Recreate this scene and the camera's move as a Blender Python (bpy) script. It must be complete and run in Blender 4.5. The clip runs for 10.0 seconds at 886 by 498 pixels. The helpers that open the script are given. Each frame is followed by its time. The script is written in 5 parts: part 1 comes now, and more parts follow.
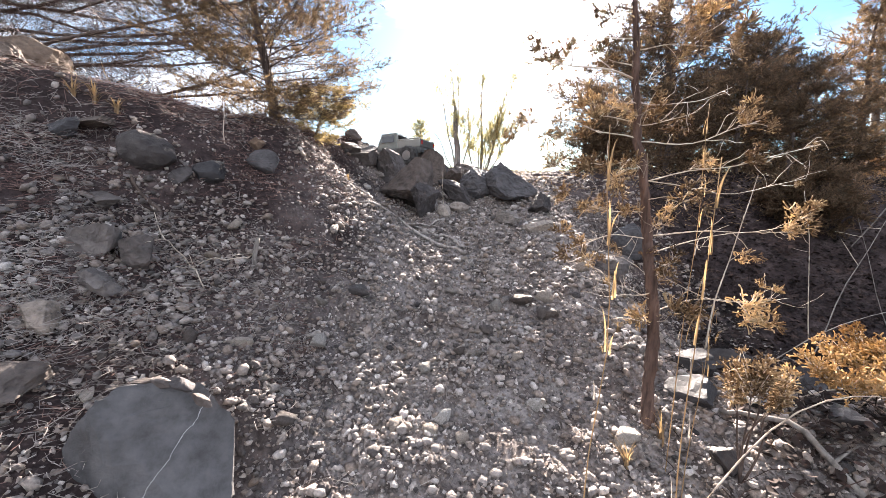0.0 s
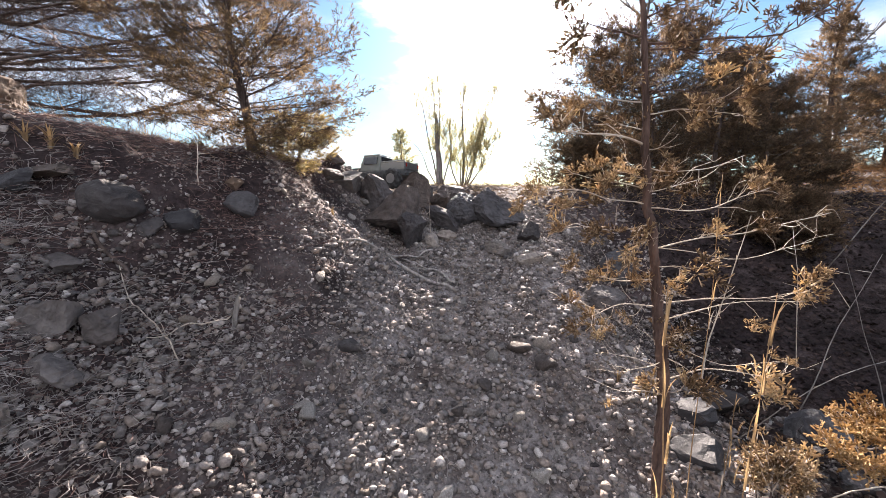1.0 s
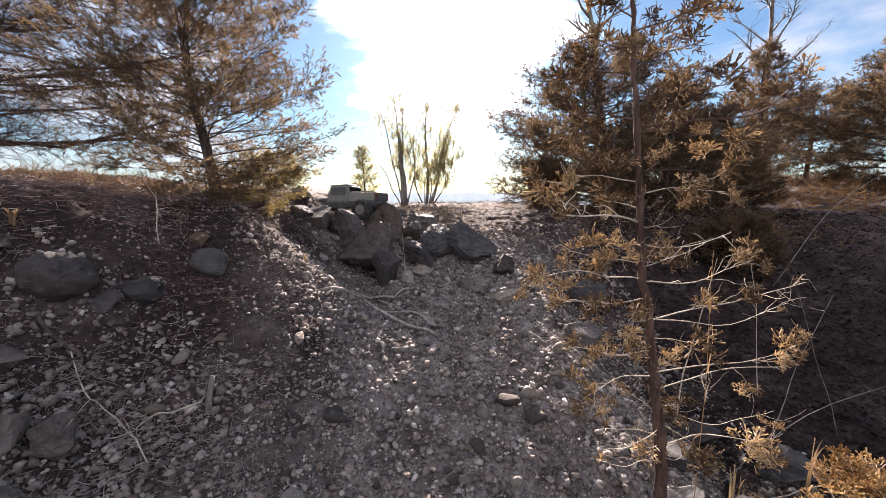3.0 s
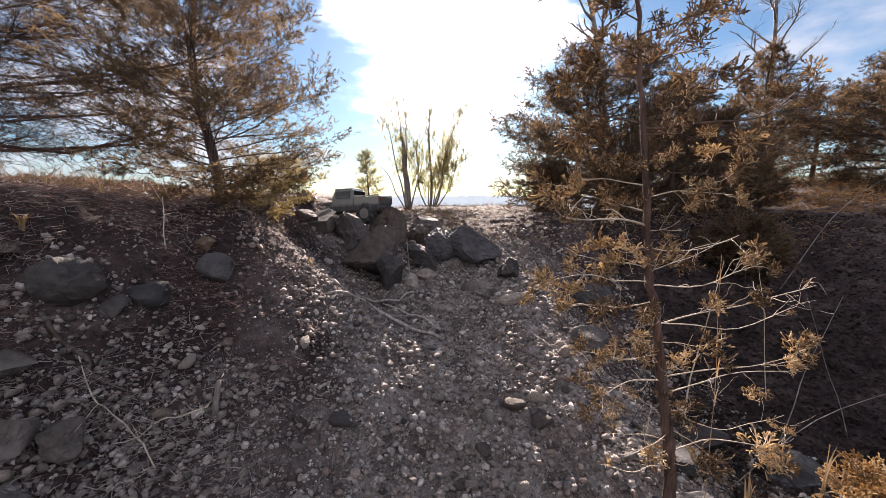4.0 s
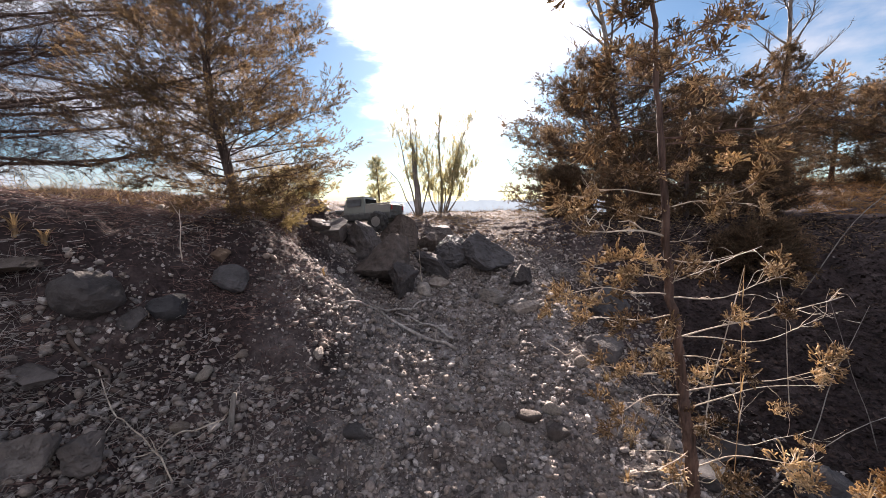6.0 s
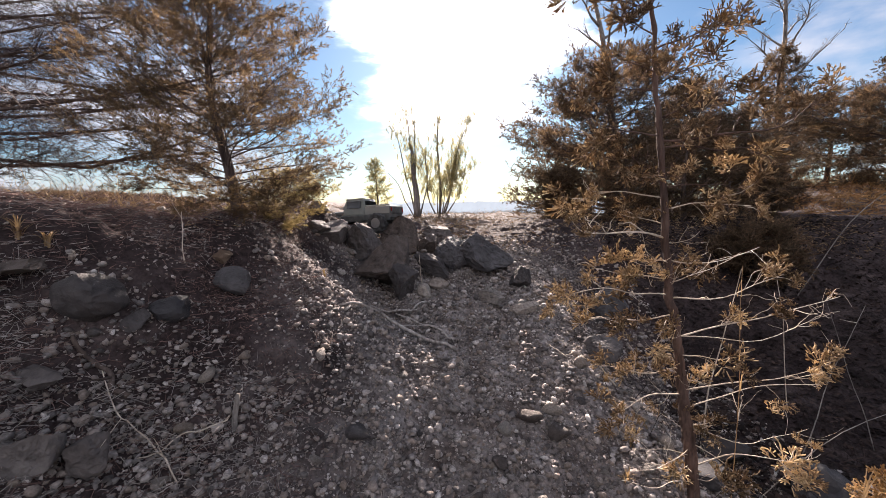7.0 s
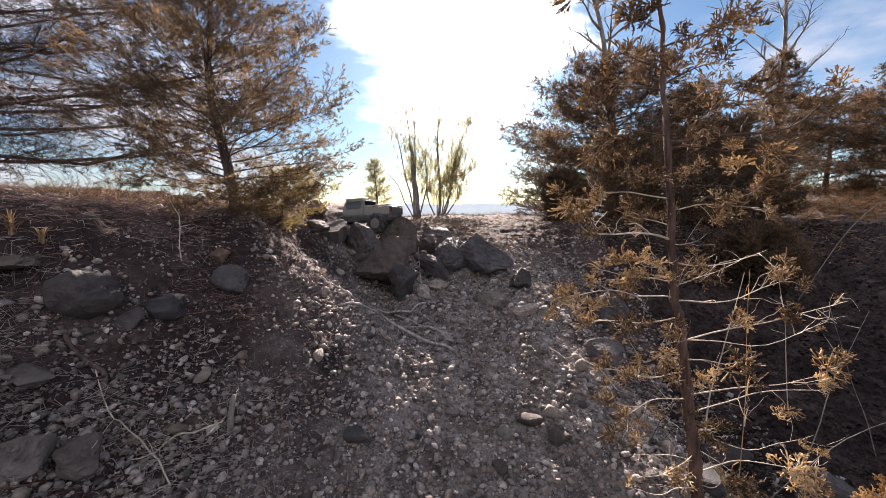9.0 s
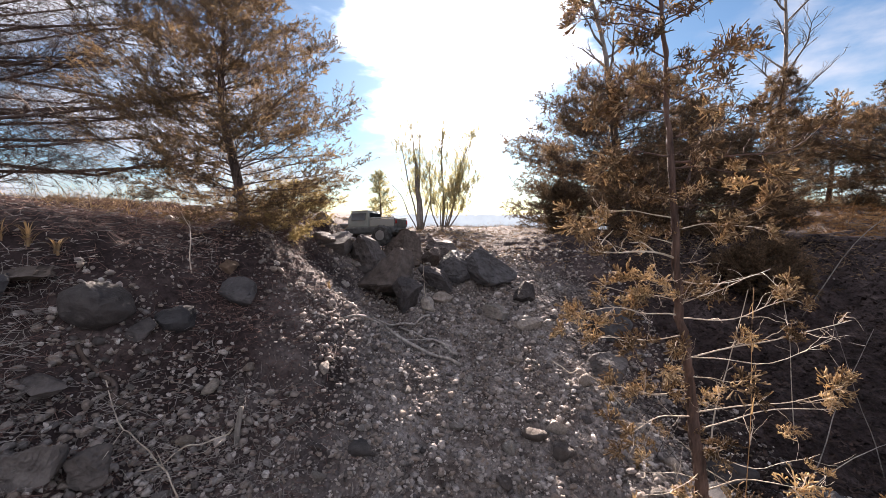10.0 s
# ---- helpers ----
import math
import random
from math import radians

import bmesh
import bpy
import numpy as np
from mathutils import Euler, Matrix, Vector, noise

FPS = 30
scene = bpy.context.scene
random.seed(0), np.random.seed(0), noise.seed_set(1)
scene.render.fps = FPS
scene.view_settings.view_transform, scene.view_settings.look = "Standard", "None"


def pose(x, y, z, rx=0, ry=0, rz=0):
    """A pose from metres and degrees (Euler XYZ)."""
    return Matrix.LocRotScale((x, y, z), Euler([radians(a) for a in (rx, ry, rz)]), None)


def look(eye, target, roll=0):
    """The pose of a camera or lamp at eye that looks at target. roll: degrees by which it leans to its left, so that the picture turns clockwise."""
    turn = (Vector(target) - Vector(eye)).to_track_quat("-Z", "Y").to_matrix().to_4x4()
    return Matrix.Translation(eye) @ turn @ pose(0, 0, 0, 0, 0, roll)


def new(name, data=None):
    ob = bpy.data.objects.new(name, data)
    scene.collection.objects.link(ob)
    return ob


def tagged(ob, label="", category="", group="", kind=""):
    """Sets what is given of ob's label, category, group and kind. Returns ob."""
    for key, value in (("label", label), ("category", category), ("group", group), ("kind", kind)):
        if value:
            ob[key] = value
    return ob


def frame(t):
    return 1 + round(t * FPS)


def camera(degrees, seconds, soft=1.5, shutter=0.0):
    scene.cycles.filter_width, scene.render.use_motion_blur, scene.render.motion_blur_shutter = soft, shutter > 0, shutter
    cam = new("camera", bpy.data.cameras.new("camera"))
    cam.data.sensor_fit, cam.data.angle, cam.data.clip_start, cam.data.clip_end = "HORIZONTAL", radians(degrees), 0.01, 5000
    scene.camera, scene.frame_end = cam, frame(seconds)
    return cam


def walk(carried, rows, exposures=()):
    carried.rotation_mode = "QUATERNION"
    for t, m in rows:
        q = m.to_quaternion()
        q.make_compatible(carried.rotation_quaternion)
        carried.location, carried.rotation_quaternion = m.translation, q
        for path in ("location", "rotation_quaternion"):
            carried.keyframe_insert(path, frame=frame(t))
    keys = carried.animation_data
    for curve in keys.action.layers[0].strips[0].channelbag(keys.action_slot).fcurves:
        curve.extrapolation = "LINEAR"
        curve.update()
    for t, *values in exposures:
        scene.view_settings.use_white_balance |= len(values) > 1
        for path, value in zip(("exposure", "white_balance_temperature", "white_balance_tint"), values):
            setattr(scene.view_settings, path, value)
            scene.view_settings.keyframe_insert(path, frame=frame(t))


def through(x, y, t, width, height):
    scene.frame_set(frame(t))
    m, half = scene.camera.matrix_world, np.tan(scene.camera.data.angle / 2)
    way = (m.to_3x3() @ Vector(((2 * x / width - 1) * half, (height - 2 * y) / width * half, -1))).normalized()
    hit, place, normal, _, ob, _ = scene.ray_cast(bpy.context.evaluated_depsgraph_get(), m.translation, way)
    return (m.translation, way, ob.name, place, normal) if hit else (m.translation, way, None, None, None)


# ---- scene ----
cam = camera(97.1, 10.0, 0.75)
PATH = [
    (0, (0.039, 0.025, 0.356), (0.005, 1.999, 0.036), 1.0),
    (0.5, (-0.003, 0.077, 0.446), (0.008, 2.052, 0.127), 1.0),
    (1, (-0.019, 0.124, 0.519), (0.054, 2.098, 0.206), 0.7),
    (1.5, (-0.061, 0.119, 0.615), (0.093, 2.09, 0.313), 0.4),
    (2, (-0.063, 0.139, 0.693), (0.163, 2.104, 0.396), 0.2),
    (2.5, (-0.099, 0.191, 0.691), (0.179, 2.15, 0.402), -0.0),
    (4, (-0.116, 0.195, 0.694), (0.145, 2.161, 0.429), -0.3),
    (4.5, (-0.125, 0.2, 0.696), (0.109, 2.17, 0.437), -0.6),
    (5, (-0.131, 0.205, 0.695), (0.085, 2.178, 0.442), -0.8),
    (5.5, (-0.121, 0.209, 0.709), (0.086, 2.183, 0.462), -0.9),
    (7, (-0.138, 0.196, 0.715), (0.083, 2.17, 0.481), -1.0),
    (7.5, (-0.131, 0.208, 0.711), (0.091, 2.182, 0.476), -0.9),
    (8, (-0.141, 0.225, 0.698), (0.089, 2.198, 0.463), -0.8),
    (8.5, (-0.14, 0.214, 0.706), (0.09, 2.187, 0.472), -0.7),
    (9, (-0.145, 0.214, 0.708), (0.084, 2.188, 0.483), -0.4),
    (9.5, (-0.153, 0.205, 0.713), (0.073, 2.181, 0.503), -0.2),
    (10, (-0.161, 0.199, 0.723), (0.058, 2.18, 0.552), 0.1),
]
EXPOSURES = [(0, 3.48, 6450, 15), (1, 2.98, 6450, 17), (2.5, 2.65, 6500, 19), (4.5, 2.4, 6600, 20), (9, 2.4, 6600, 20), (10, 2.5, 6600, 20)]
walk(cam, [(t, look(eye, target, roll)) for t, eye, target, roll in PATH], EXPOSURES)

# ---- sky and sun ----
SUN_EAST, SUN_HIGH = 9.0, 24.0
world = bpy.data.worlds.new("world")
scene.world = world
world.use_nodes = True
wn, wl = world.node_tree.nodes, world.node_tree.links
wn.clear()
sky = wn.new("ShaderNodeTexSky")
sky.sky_type, sky.sun_disc = "NISHITA", False
sky.sun_elevation, sky.sun_rotation = radians(SUN_HIGH), radians(SUN_EAST)
sky.air_density, sky.dust_density, sky.ozone_density = 1.0, 0.4, 2.0
place = wn.new("ShaderNodeTexCoord")
# thin cloud, streaked across the sky and thick round the sun
spread = wn.new("ShaderNodeMapping")
spread.inputs["Scale"].default_value = (1.6, 1.6, 4.2)
spread.inputs["Location"].default_value = (0.35, 0.1, 0.2)
wl.new(place.outputs["Generated"], spread.inputs["Vector"])
puffs = wn.new("ShaderNodeTexNoise")
puffs.inputs["Scale"].default_value, puffs.inputs["Detail"].default_value = 2.3, 9
puffs.inputs["Roughness"].default_value = 0.55
wl.new(spread.outputs["Vector"], puffs.inputs["Vector"])
sunward = wn.new("ShaderNodeVectorMath")
sunward.operation = "DOT_PRODUCT"
e, a = radians(SUN_HIGH), radians(SUN_EAST)
sunward.inputs[1].default_value = (math.cos(e) * math.sin(a), math.cos(e) * math.cos(a), math.sin(e))
wl.new(place.outputs["Generated"], sunward.inputs[0])
near_sun = wn.new("ShaderNodeMapRange")
near_sun.interpolation_type = "SMOOTHSTEP"
near_sun.inputs["From Min"].default_value, near_sun.inputs["From Max"].default_value = 0.95, 0.999
near_sun.inputs["To Min"].default_value, near_sun.inputs["To Max"].default_value = -0.07, 0.46
wl.new(sunward.outputs["Value"], near_sun.inputs["Value"])
# unseen cloud added overhead and behind the view to brighten the ground
fill_cover = wn.new("ShaderNodeMapRange")
fill_cover.interpolation_type = "SMOOTHSTEP"
fill_cover.inputs["From Min"].default_value, fill_cover.inputs["From Max"].default_value = 0.62, 0.1
fill_cover.inputs["To Max"].default_value = 0.34
wl.new(sunward.outputs["Value"], fill_cover.inputs["Value"])
layers = wn.new("ShaderNodeMath")
layers.operation = "ADD"
compass = wn.new("ShaderNodeSeparateXYZ")
wl.new(place.outputs["Generated"], compass.inputs["Vector"])
west_bank = wn.new("ShaderNodeMapRange")
west_bank.interpolation_type = "SMOOTHSTEP"
west_bank.inputs["From Min"].default_value, west_bank.inputs["From Max"].default_value = -0.14, -0.42
west_bank.inputs["To Max"].default_value = 0.3
wl.new(compass.outputs["X"], west_bank.inputs["Value"])
bright = wn.new("ShaderNodeMath")
bright.operation = "ADD"
wl.new(near_sun.outputs["Result"], bright.inputs[0]), wl.new(west_bank.outputs["Result"], bright.inputs[1])
wl.new(bright.outputs["Value"], layers.inputs[0]), wl.new(fill_cover.outputs["Result"], layers.inputs[1])
thick = wn.new("ShaderNodeMath")
thick.operation = "ADD"
billow = wn.new("ShaderNodeMath")
billow.operation, billow.inputs[1].default_value, billow.inputs[2].default_value = "MULTIPLY_ADD", 1.8, -0.47
wl.new(puffs.outputs["Fac"], billow.inputs[0])
wl.new(billow.outputs["Value"], thick.inputs[0]), wl.new(layers.outputs["Value"], thick.inputs[1])
cover = wn.new("ShaderNodeMapRange")
cover.interpolation_type = "SMOOTHSTEP"
cover.inputs["From Min"].default_value, cover.inputs["From Max"].default_value = 0.3, 0.96
wl.new(thick.outputs["Value"], cover.inputs["Value"])
glow = wn.new("ShaderNodeMapRange")
glow.interpolation_type = "SMOOTHERSTEP"
glow.inputs["From Min"].default_value, glow.inputs["From Max"].default_value = 0.972, 1.045
glow.inputs["To Min"].default_value, glow.inputs["To Max"].default_value = 1.9, 26.0
ragged = wn.new("ShaderNodeMath")
ragged.operation, ragged.inputs[1].default_value = "MULTIPLY_ADD", 0.085
wl.new(puffs.outputs["Fac"], ragged.inputs[0]), wl.new(sunward.outputs["Value"], ragged.inputs[2])
wl.new(ragged.outputs["Value"], glow.inputs["Value"])
cloud = wn.new("ShaderNodeVectorMath")
cloud.operation = "SCALE"
cloud.inputs[0].default_value = (0.92, 0.975, 1.05)
# that added cloud is also made brighter, as fill light
fill_glow = wn.new("ShaderNodeMath")
fill_glow.operation, fill_glow.inputs[1].default_value = "MULTIPLY_ADD", 2.1
wl.new(fill_cover.outputs["Result"], fill_glow.inputs[0]), wl.new(glow.outputs["Result"], fill_glow.inputs[2])
wl.new(fill_glow.outputs["Value"], cloud.inputs["Scale"])
over = wn.new("ShaderNodeMix")
over.data_type = "RGBA"
wl.new(cover.outputs["Result"], over.inputs["Factor"])
dim = wn.new("ShaderNodeVectorMath")
dim.operation = "MULTIPLY"
dim.inputs[1].default_value = (0.15, 0.205, 0.232)
wl.new(sky.outputs["Color"], dim.inputs[0])
wl.new(dim.outputs["Vector"], over.inputs["A"]), wl.new(cloud.outputs["Vector"], over.inputs["B"])
back = wn.new("ShaderNodeBackground")
back.inputs["Strength"].default_value = 0.095
wl.new(over.outputs["Result"], back.inputs["Color"])
wl.new(back.outputs["Background"], wn.new("ShaderNodeOutputWorld").inputs["Surface"])

sun = new("sun", bpy.data.lights.new("sun", "SUN"))
sun.data.energy, sun.data.angle, sun.data.color = 5.0, radians(0.9), (1.0, 0.89, 0.76)
far = Vector((math.cos(e) * math.sin(a), math.cos(e) * math.cos(a), math.sin(e)))
sun.matrix_world = look(far * 30, (0, 0, 0))


# ---- materials ----
def material(name, base, rough=0.85, metal=0.0, specular=0.35):
    m = bpy.data.materials.new(name)
    m.use_nodes = True
    b = m.node_tree.nodes["Principled BSDF"]
    b.inputs["Base Color"].default_value = (*base, 1)
    b.inputs["Roughness"].default_value, b.inputs["Metallic"].default_value = rough, metal
    b.inputs["Specular IOR Level"].default_value = specular
    return m, m.node_tree.nodes, m.node_tree.links, b


def ramp(nodes, stops):
    r = nodes.new("ShaderNodeValToRGB")
    while len(r.color_ramp.elements) < len(stops):
        r.color_ramp.elements.new(0.5)
    for el, (at, c) in zip(r.color_ramp.elements, stops):
        el.position, el.color = at, (*c, 1)
    return r


def grain(nodes, links, scale, detail=6, rough=0.6, coord="Object", stretch=None):
    c = nodes.new("ShaderNodeTexCoord")
    n = nodes.new("ShaderNodeTexNoise")
    n.inputs["Scale"].default_value, n.inputs["Detail"].default_value, n.inputs["Roughness"].default_value = scale, detail, rough
    if stretch:
        k = nodes.new("ShaderNodeMapping")
        k.inputs["Scale"].default_value = stretch
        links.new(c.outputs[coord], k.inputs["Vector"]), links.new(k.outputs["Vector"], n.inputs["Vector"])
    else:
        links.new(c.outputs[coord], n.inputs["Vector"])
    return n.outputs["Fac"]


def blend(nodes, links, kind, fac, one, two):
    x = nodes.new("ShaderNodeMix")
    x.data_type, x.blend_type = "RGBA", kind
    for key, v in (("Factor", fac), ("A", one), ("B", two)):
        if isinstance(v, (float, int)):
            x.inputs[key].default_value = v
        elif isinstance(v, tuple):
            x.inputs[key].default_value = (*v, 1)
        else:
            links.new(v, x.inputs[key])
    return x.outputs["Result"]


def bump(nodes, links, b, height, strength, distance):
    n = nodes.new("ShaderNodeBump")
    n.inputs["Strength"].default_value, n.inputs["Distance"].default_value = strength, distance
    links.new(height, n.inputs["Height"])
    links.new(n.outputs["Normal"], b.inputs["Normal"])


def soil_material():
    m, n, l, b = material("soil", (0.2, 0.17, 0.14), 0.95, specular=0.15)
    wide, fine = grain(n, l, 3.0, 5), grain(n, l, 55.0, 8, 0.7)
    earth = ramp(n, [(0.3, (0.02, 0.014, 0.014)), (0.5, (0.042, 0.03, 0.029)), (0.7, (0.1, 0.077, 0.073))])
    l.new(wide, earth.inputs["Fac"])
    grit = ramp(n, [(0.34, (0.45, 0.43, 0.41)), (0.5, (1, 1, 1)), (0.68, (1.55, 1.5, 1.45))])
    l.new(fine, grit.inputs["Fac"])
    # the worn gravel run is pale and dusty, the bank and the hollow darker
    # the dark earth east of the run also puts the hollow's shade into colour
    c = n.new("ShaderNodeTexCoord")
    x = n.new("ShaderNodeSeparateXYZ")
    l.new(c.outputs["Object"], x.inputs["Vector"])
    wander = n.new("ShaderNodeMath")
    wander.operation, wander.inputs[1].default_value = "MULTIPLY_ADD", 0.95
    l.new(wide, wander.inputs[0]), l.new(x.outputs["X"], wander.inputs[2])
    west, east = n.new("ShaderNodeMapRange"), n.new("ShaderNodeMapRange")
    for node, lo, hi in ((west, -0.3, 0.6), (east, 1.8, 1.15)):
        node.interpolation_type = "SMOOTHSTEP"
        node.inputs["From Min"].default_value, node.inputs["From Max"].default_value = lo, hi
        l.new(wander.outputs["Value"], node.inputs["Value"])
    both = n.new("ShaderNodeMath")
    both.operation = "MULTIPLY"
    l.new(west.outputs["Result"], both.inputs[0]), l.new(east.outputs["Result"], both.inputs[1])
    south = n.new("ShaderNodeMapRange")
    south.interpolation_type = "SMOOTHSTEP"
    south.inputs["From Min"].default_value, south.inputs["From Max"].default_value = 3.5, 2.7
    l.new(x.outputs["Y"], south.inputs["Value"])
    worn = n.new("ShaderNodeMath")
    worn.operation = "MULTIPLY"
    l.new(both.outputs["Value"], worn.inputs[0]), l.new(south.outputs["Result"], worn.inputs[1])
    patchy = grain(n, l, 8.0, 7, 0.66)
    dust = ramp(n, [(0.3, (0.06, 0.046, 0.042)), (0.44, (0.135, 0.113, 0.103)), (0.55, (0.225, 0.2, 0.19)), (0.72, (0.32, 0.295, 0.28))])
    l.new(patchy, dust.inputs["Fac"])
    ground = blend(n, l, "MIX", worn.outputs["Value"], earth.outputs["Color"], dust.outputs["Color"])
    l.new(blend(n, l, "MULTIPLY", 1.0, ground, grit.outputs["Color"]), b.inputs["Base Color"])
    bump(n, l, b, fine, 0.9, 0.012)
    return m


def stone_material(name, dark, mid, light, fine=90.0, rough=0.82, piece="island"):
    m, n, l, b = material(name, mid, rough, specular=0.3)
    if piece == "island":
        pick = n.new("ShaderNodeNewGeometry").outputs["Random Per Island"]
    else:
        pick = n.new("ShaderNodeObjectInfo").outputs["Random"]
    tone = ramp(n, [(0.0, dark), (0.35, mid), (0.55, (mid[0] * 0.95, mid[1] * 0.84, mid[2] * 0.74)), (0.78, (mid[0] * 1.2, mid[1] * 1.15, mid[2] * 1.1)), (1.0, light)])
    l.new(pick, tone.inputs["Fac"])
    spots, patch = grain(n, l, fine, 8, 0.68), grain(n, l, fine * 0.12, 4)
    speck = ramp(n, [(0.3, (0.55, 0.54, 0.54)), (0.52, (1, 1, 1)), (0.75, (1.35, 1.33, 1.3))])
    l.new(spots, speck.inputs["Fac"])
    wash = ramp(n, [(0.35, (0.72, 0.69, 0.66)), (0.6, (1.1, 1.08, 1.06))])
    l.new(patch, wash.inputs["Fac"])
    c = blend(n, l, "MULTIPLY", 1.0, tone.outputs["Color"], speck.outputs["Color"])
    l.new(blend(n, l, "MULTIPLY", 1.0, c, wash.outputs["Color"]), b.inputs["Base Color"])
    bump(n, l, b, spots, 0.8, 0.009)
    return m


def bark_material(name, dark, light):
    m, n, l, b = material(name, dark, 0.92, specular=0.2)
    strip, wide = grain(n, l, 60.0, 6, 0.65, stretch=(1, 1, 0.12)), grain(n, l, 5.0, 4)
    tone = ramp(n, [(0.33, dark), (0.66, light)])
    l.new(strip, tone.inputs["Fac"])
    wear = ramp(n, [(0.35, (0.7, 0.66, 0.62)), (0.65, (1.15, 1.15, 1.15))])
    l.new(wide, wear.inputs["Fac"])
    l.new(blend(n, l, "MULTIPLY", 1.0, tone.outputs["Color"], wear.outputs["Color"]), b.inputs["Base Color"])
    bump(n, l, b, strip, 0.7, 0.004)
    return m


def leaf_material(name, colours, through=0.35, scale=6.0):
    m, n, l, b = material(name, colours[1], 0.8, specular=0.12)
    island = n.new("ShaderNodeNewGeometry").outputs["Random Per Island"]
    patch = grain(n, l, scale, 3)
    s = n.new("ShaderNodeMath")
    s.operation = "MULTIPLY_ADD"
    s.inputs[1].default_value = 0.45
    l.new(island, s.inputs[0])
    k = n.new("ShaderNodeMath")
    k.operation = "MULTIPLY_ADD"
    k.inputs[1].default_value, k.inputs[2].default_value = 1.6, -0.52
    l.new(patch, k.inputs[0]), l.new(k.outputs["Value"], s.inputs[2])
    tone = ramp(n, [(0.1, colours[0]), (0.5, colours[1]), (0.9, colours[2])])
    l.new(s.outputs["Value"], tone.inputs["Fac"])
    l.new(tone.outputs["Color"], b.inputs["Base Color"])
    t = n.new("ShaderNodeBsdfTranslucent")
    warm = blend(n, l, "MULTIPLY", 1.0, tone.outputs["Color"], (1.15, 1.15, 0.98))
    l.new(warm, t.inputs["Color"])
    x = n.new("ShaderNodeMixShader")
    x.inputs["Fac"].default_value = through
    l.new(b.outputs["BSDF"], x.inputs[1]), l.new(t.outputs["BSDF"], x.inputs[2])
    l.new(x.outputs["Shader"], n["Material Output"].inputs["Surface"])
    return m


def veined_material():
    """Dark slab rock with one pale vein that runs aslant through it."""
    m = stone_material("veined_rock", (0.06, 0.064, 0.072), (0.075, 0.08, 0.09), (0.095, 0.1, 0.112), 26.0, 0.7, "object")
    n, l = m.node_tree.nodes, m.node_tree.links
    b = n["Principled BSDF"]
    was = b.inputs["Base Color"].links[0].from_socket
    c = n.new("ShaderNodeTexCoord")
    d = n.new("ShaderNodeVectorMath")
    d.operation, d.inputs[1].default_value = "DOT_PRODUCT", (0.78, 0.25, -0.57)
    l.new(c.outputs["Object"], d.inputs[0])
    w = n.new("ShaderNodeMath")
    w.operation, w.inputs[1].default_value = "MULTIPLY_ADD", 0.035
    l.new(grain(n, l, 14.0, 5), w.inputs[0]), l.new(d.outputs["Value"], w.inputs[2])
    near = n.new("ShaderNodeMath")
    near.operation, near.inputs[1].default_value, near.inputs[2].default_value = "COMPARE", 0.012, 0.0007
    l.new(w.outputs["Value"], near.inputs[0])
    l.new(blend(n, l, "MIX", near.outputs["Value"], was, (0.3, 0.3, 0.3)), b.inputs["Base Color"])
    return m


def plain_material(name, base, rough, metal=0.0, wear=0.25, specular=0.4):
    m, n, l, b = material(name, base, rough, metal, specular)
    dust = grain(n, l, 38.0, 6)
    r = ramp(n, [(0.4, base), (0.72, tuple(c * (1 - wear) + 0.22 * wear for c in base))])
    l.new(dust, r.inputs["Fac"])
    l.new(r.outputs["Color"], b.inputs["Base Color"])
    bump(n, l, b, dust, 0.15, 0.002)
    return m


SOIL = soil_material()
GRAVEL = stone_material("gravel", (0.075, 0.066, 0.064), (0.25, 0.228, 0.218), (0.54, 0.505, 0.48), 120.0)
STONE = stone_material("stone", (0.15, 0.134, 0.122), (0.25, 0.228, 0.21), (0.41, 0.385, 0.355), 70.0, piece="object")
ROCK = stone_material("rock", (0.055, 0.05, 0.051), (0.09, 0.082, 0.081), (0.145, 0.134, 0.13), 34.0, piece="object")
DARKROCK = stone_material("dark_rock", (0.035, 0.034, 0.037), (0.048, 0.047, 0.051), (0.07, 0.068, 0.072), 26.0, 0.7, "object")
BROWNROCK = stone_material("brown_rock", (0.085, 0.065, 0.052), (0.12, 0.09, 0.07), (0.17, 0.128, 0.098), 24.0, 0.85, "object")
VEINED = veined_material()
PALESTONE = stone_material("pale_stone", (0.25, 0.235, 0.217), (0.32, 0.302, 0.282), (0.42, 0.4, 0.375), 80.0, piece="object")
BARK = bark_material("cedar_bark", (0.04, 0.03, 0.027), (0.13, 0.1, 0.085))
SAPBARK = bark_material("sapling_bark", (0.04, 0.027, 0.023), (0.15, 0.1, 0.082))
GREYBARK = bark_material("grey_bark", (0.11, 0.1, 0.092), (0.26, 0.24, 0.22))
TWIG = bark_material("bare_twig", (0.34, 0.28, 0.22), (0.62, 0.55, 0.46))
DEADWOOD = bark_material("dead_wood", (0.16, 0.143, 0.13), (0.42, 0.385, 0.355))
CEDAR_NEAR = leaf_material("bronze_cedar_leaf", ((0.06, 0.04, 0.025), (0.23, 0.158, 0.095), (0.66, 0.52, 0.34)), 0.42, 7.0)
CEDAR_GOLD = leaf_material("golden_cedar_leaf", ((0.17, 0.1, 0.045), (0.32, 0.215, 0.11), (0.6, 0.45, 0.27)), 0.48, 6.0)
CEDAR = leaf_material("cedar_leaf", ((0.05, 0.037, 0.024), (0.115, 0.08, 0.05), (0.25, 0.17, 0.105)), 0.48, 3.0)
CEDAR_YELLOW = leaf_material("yellow_cedar_leaf", ((0.13, 0.1, 0.05), (0.26, 0.2, 0.1), (0.42, 0.33, 0.19)), 0.45, 4.0)
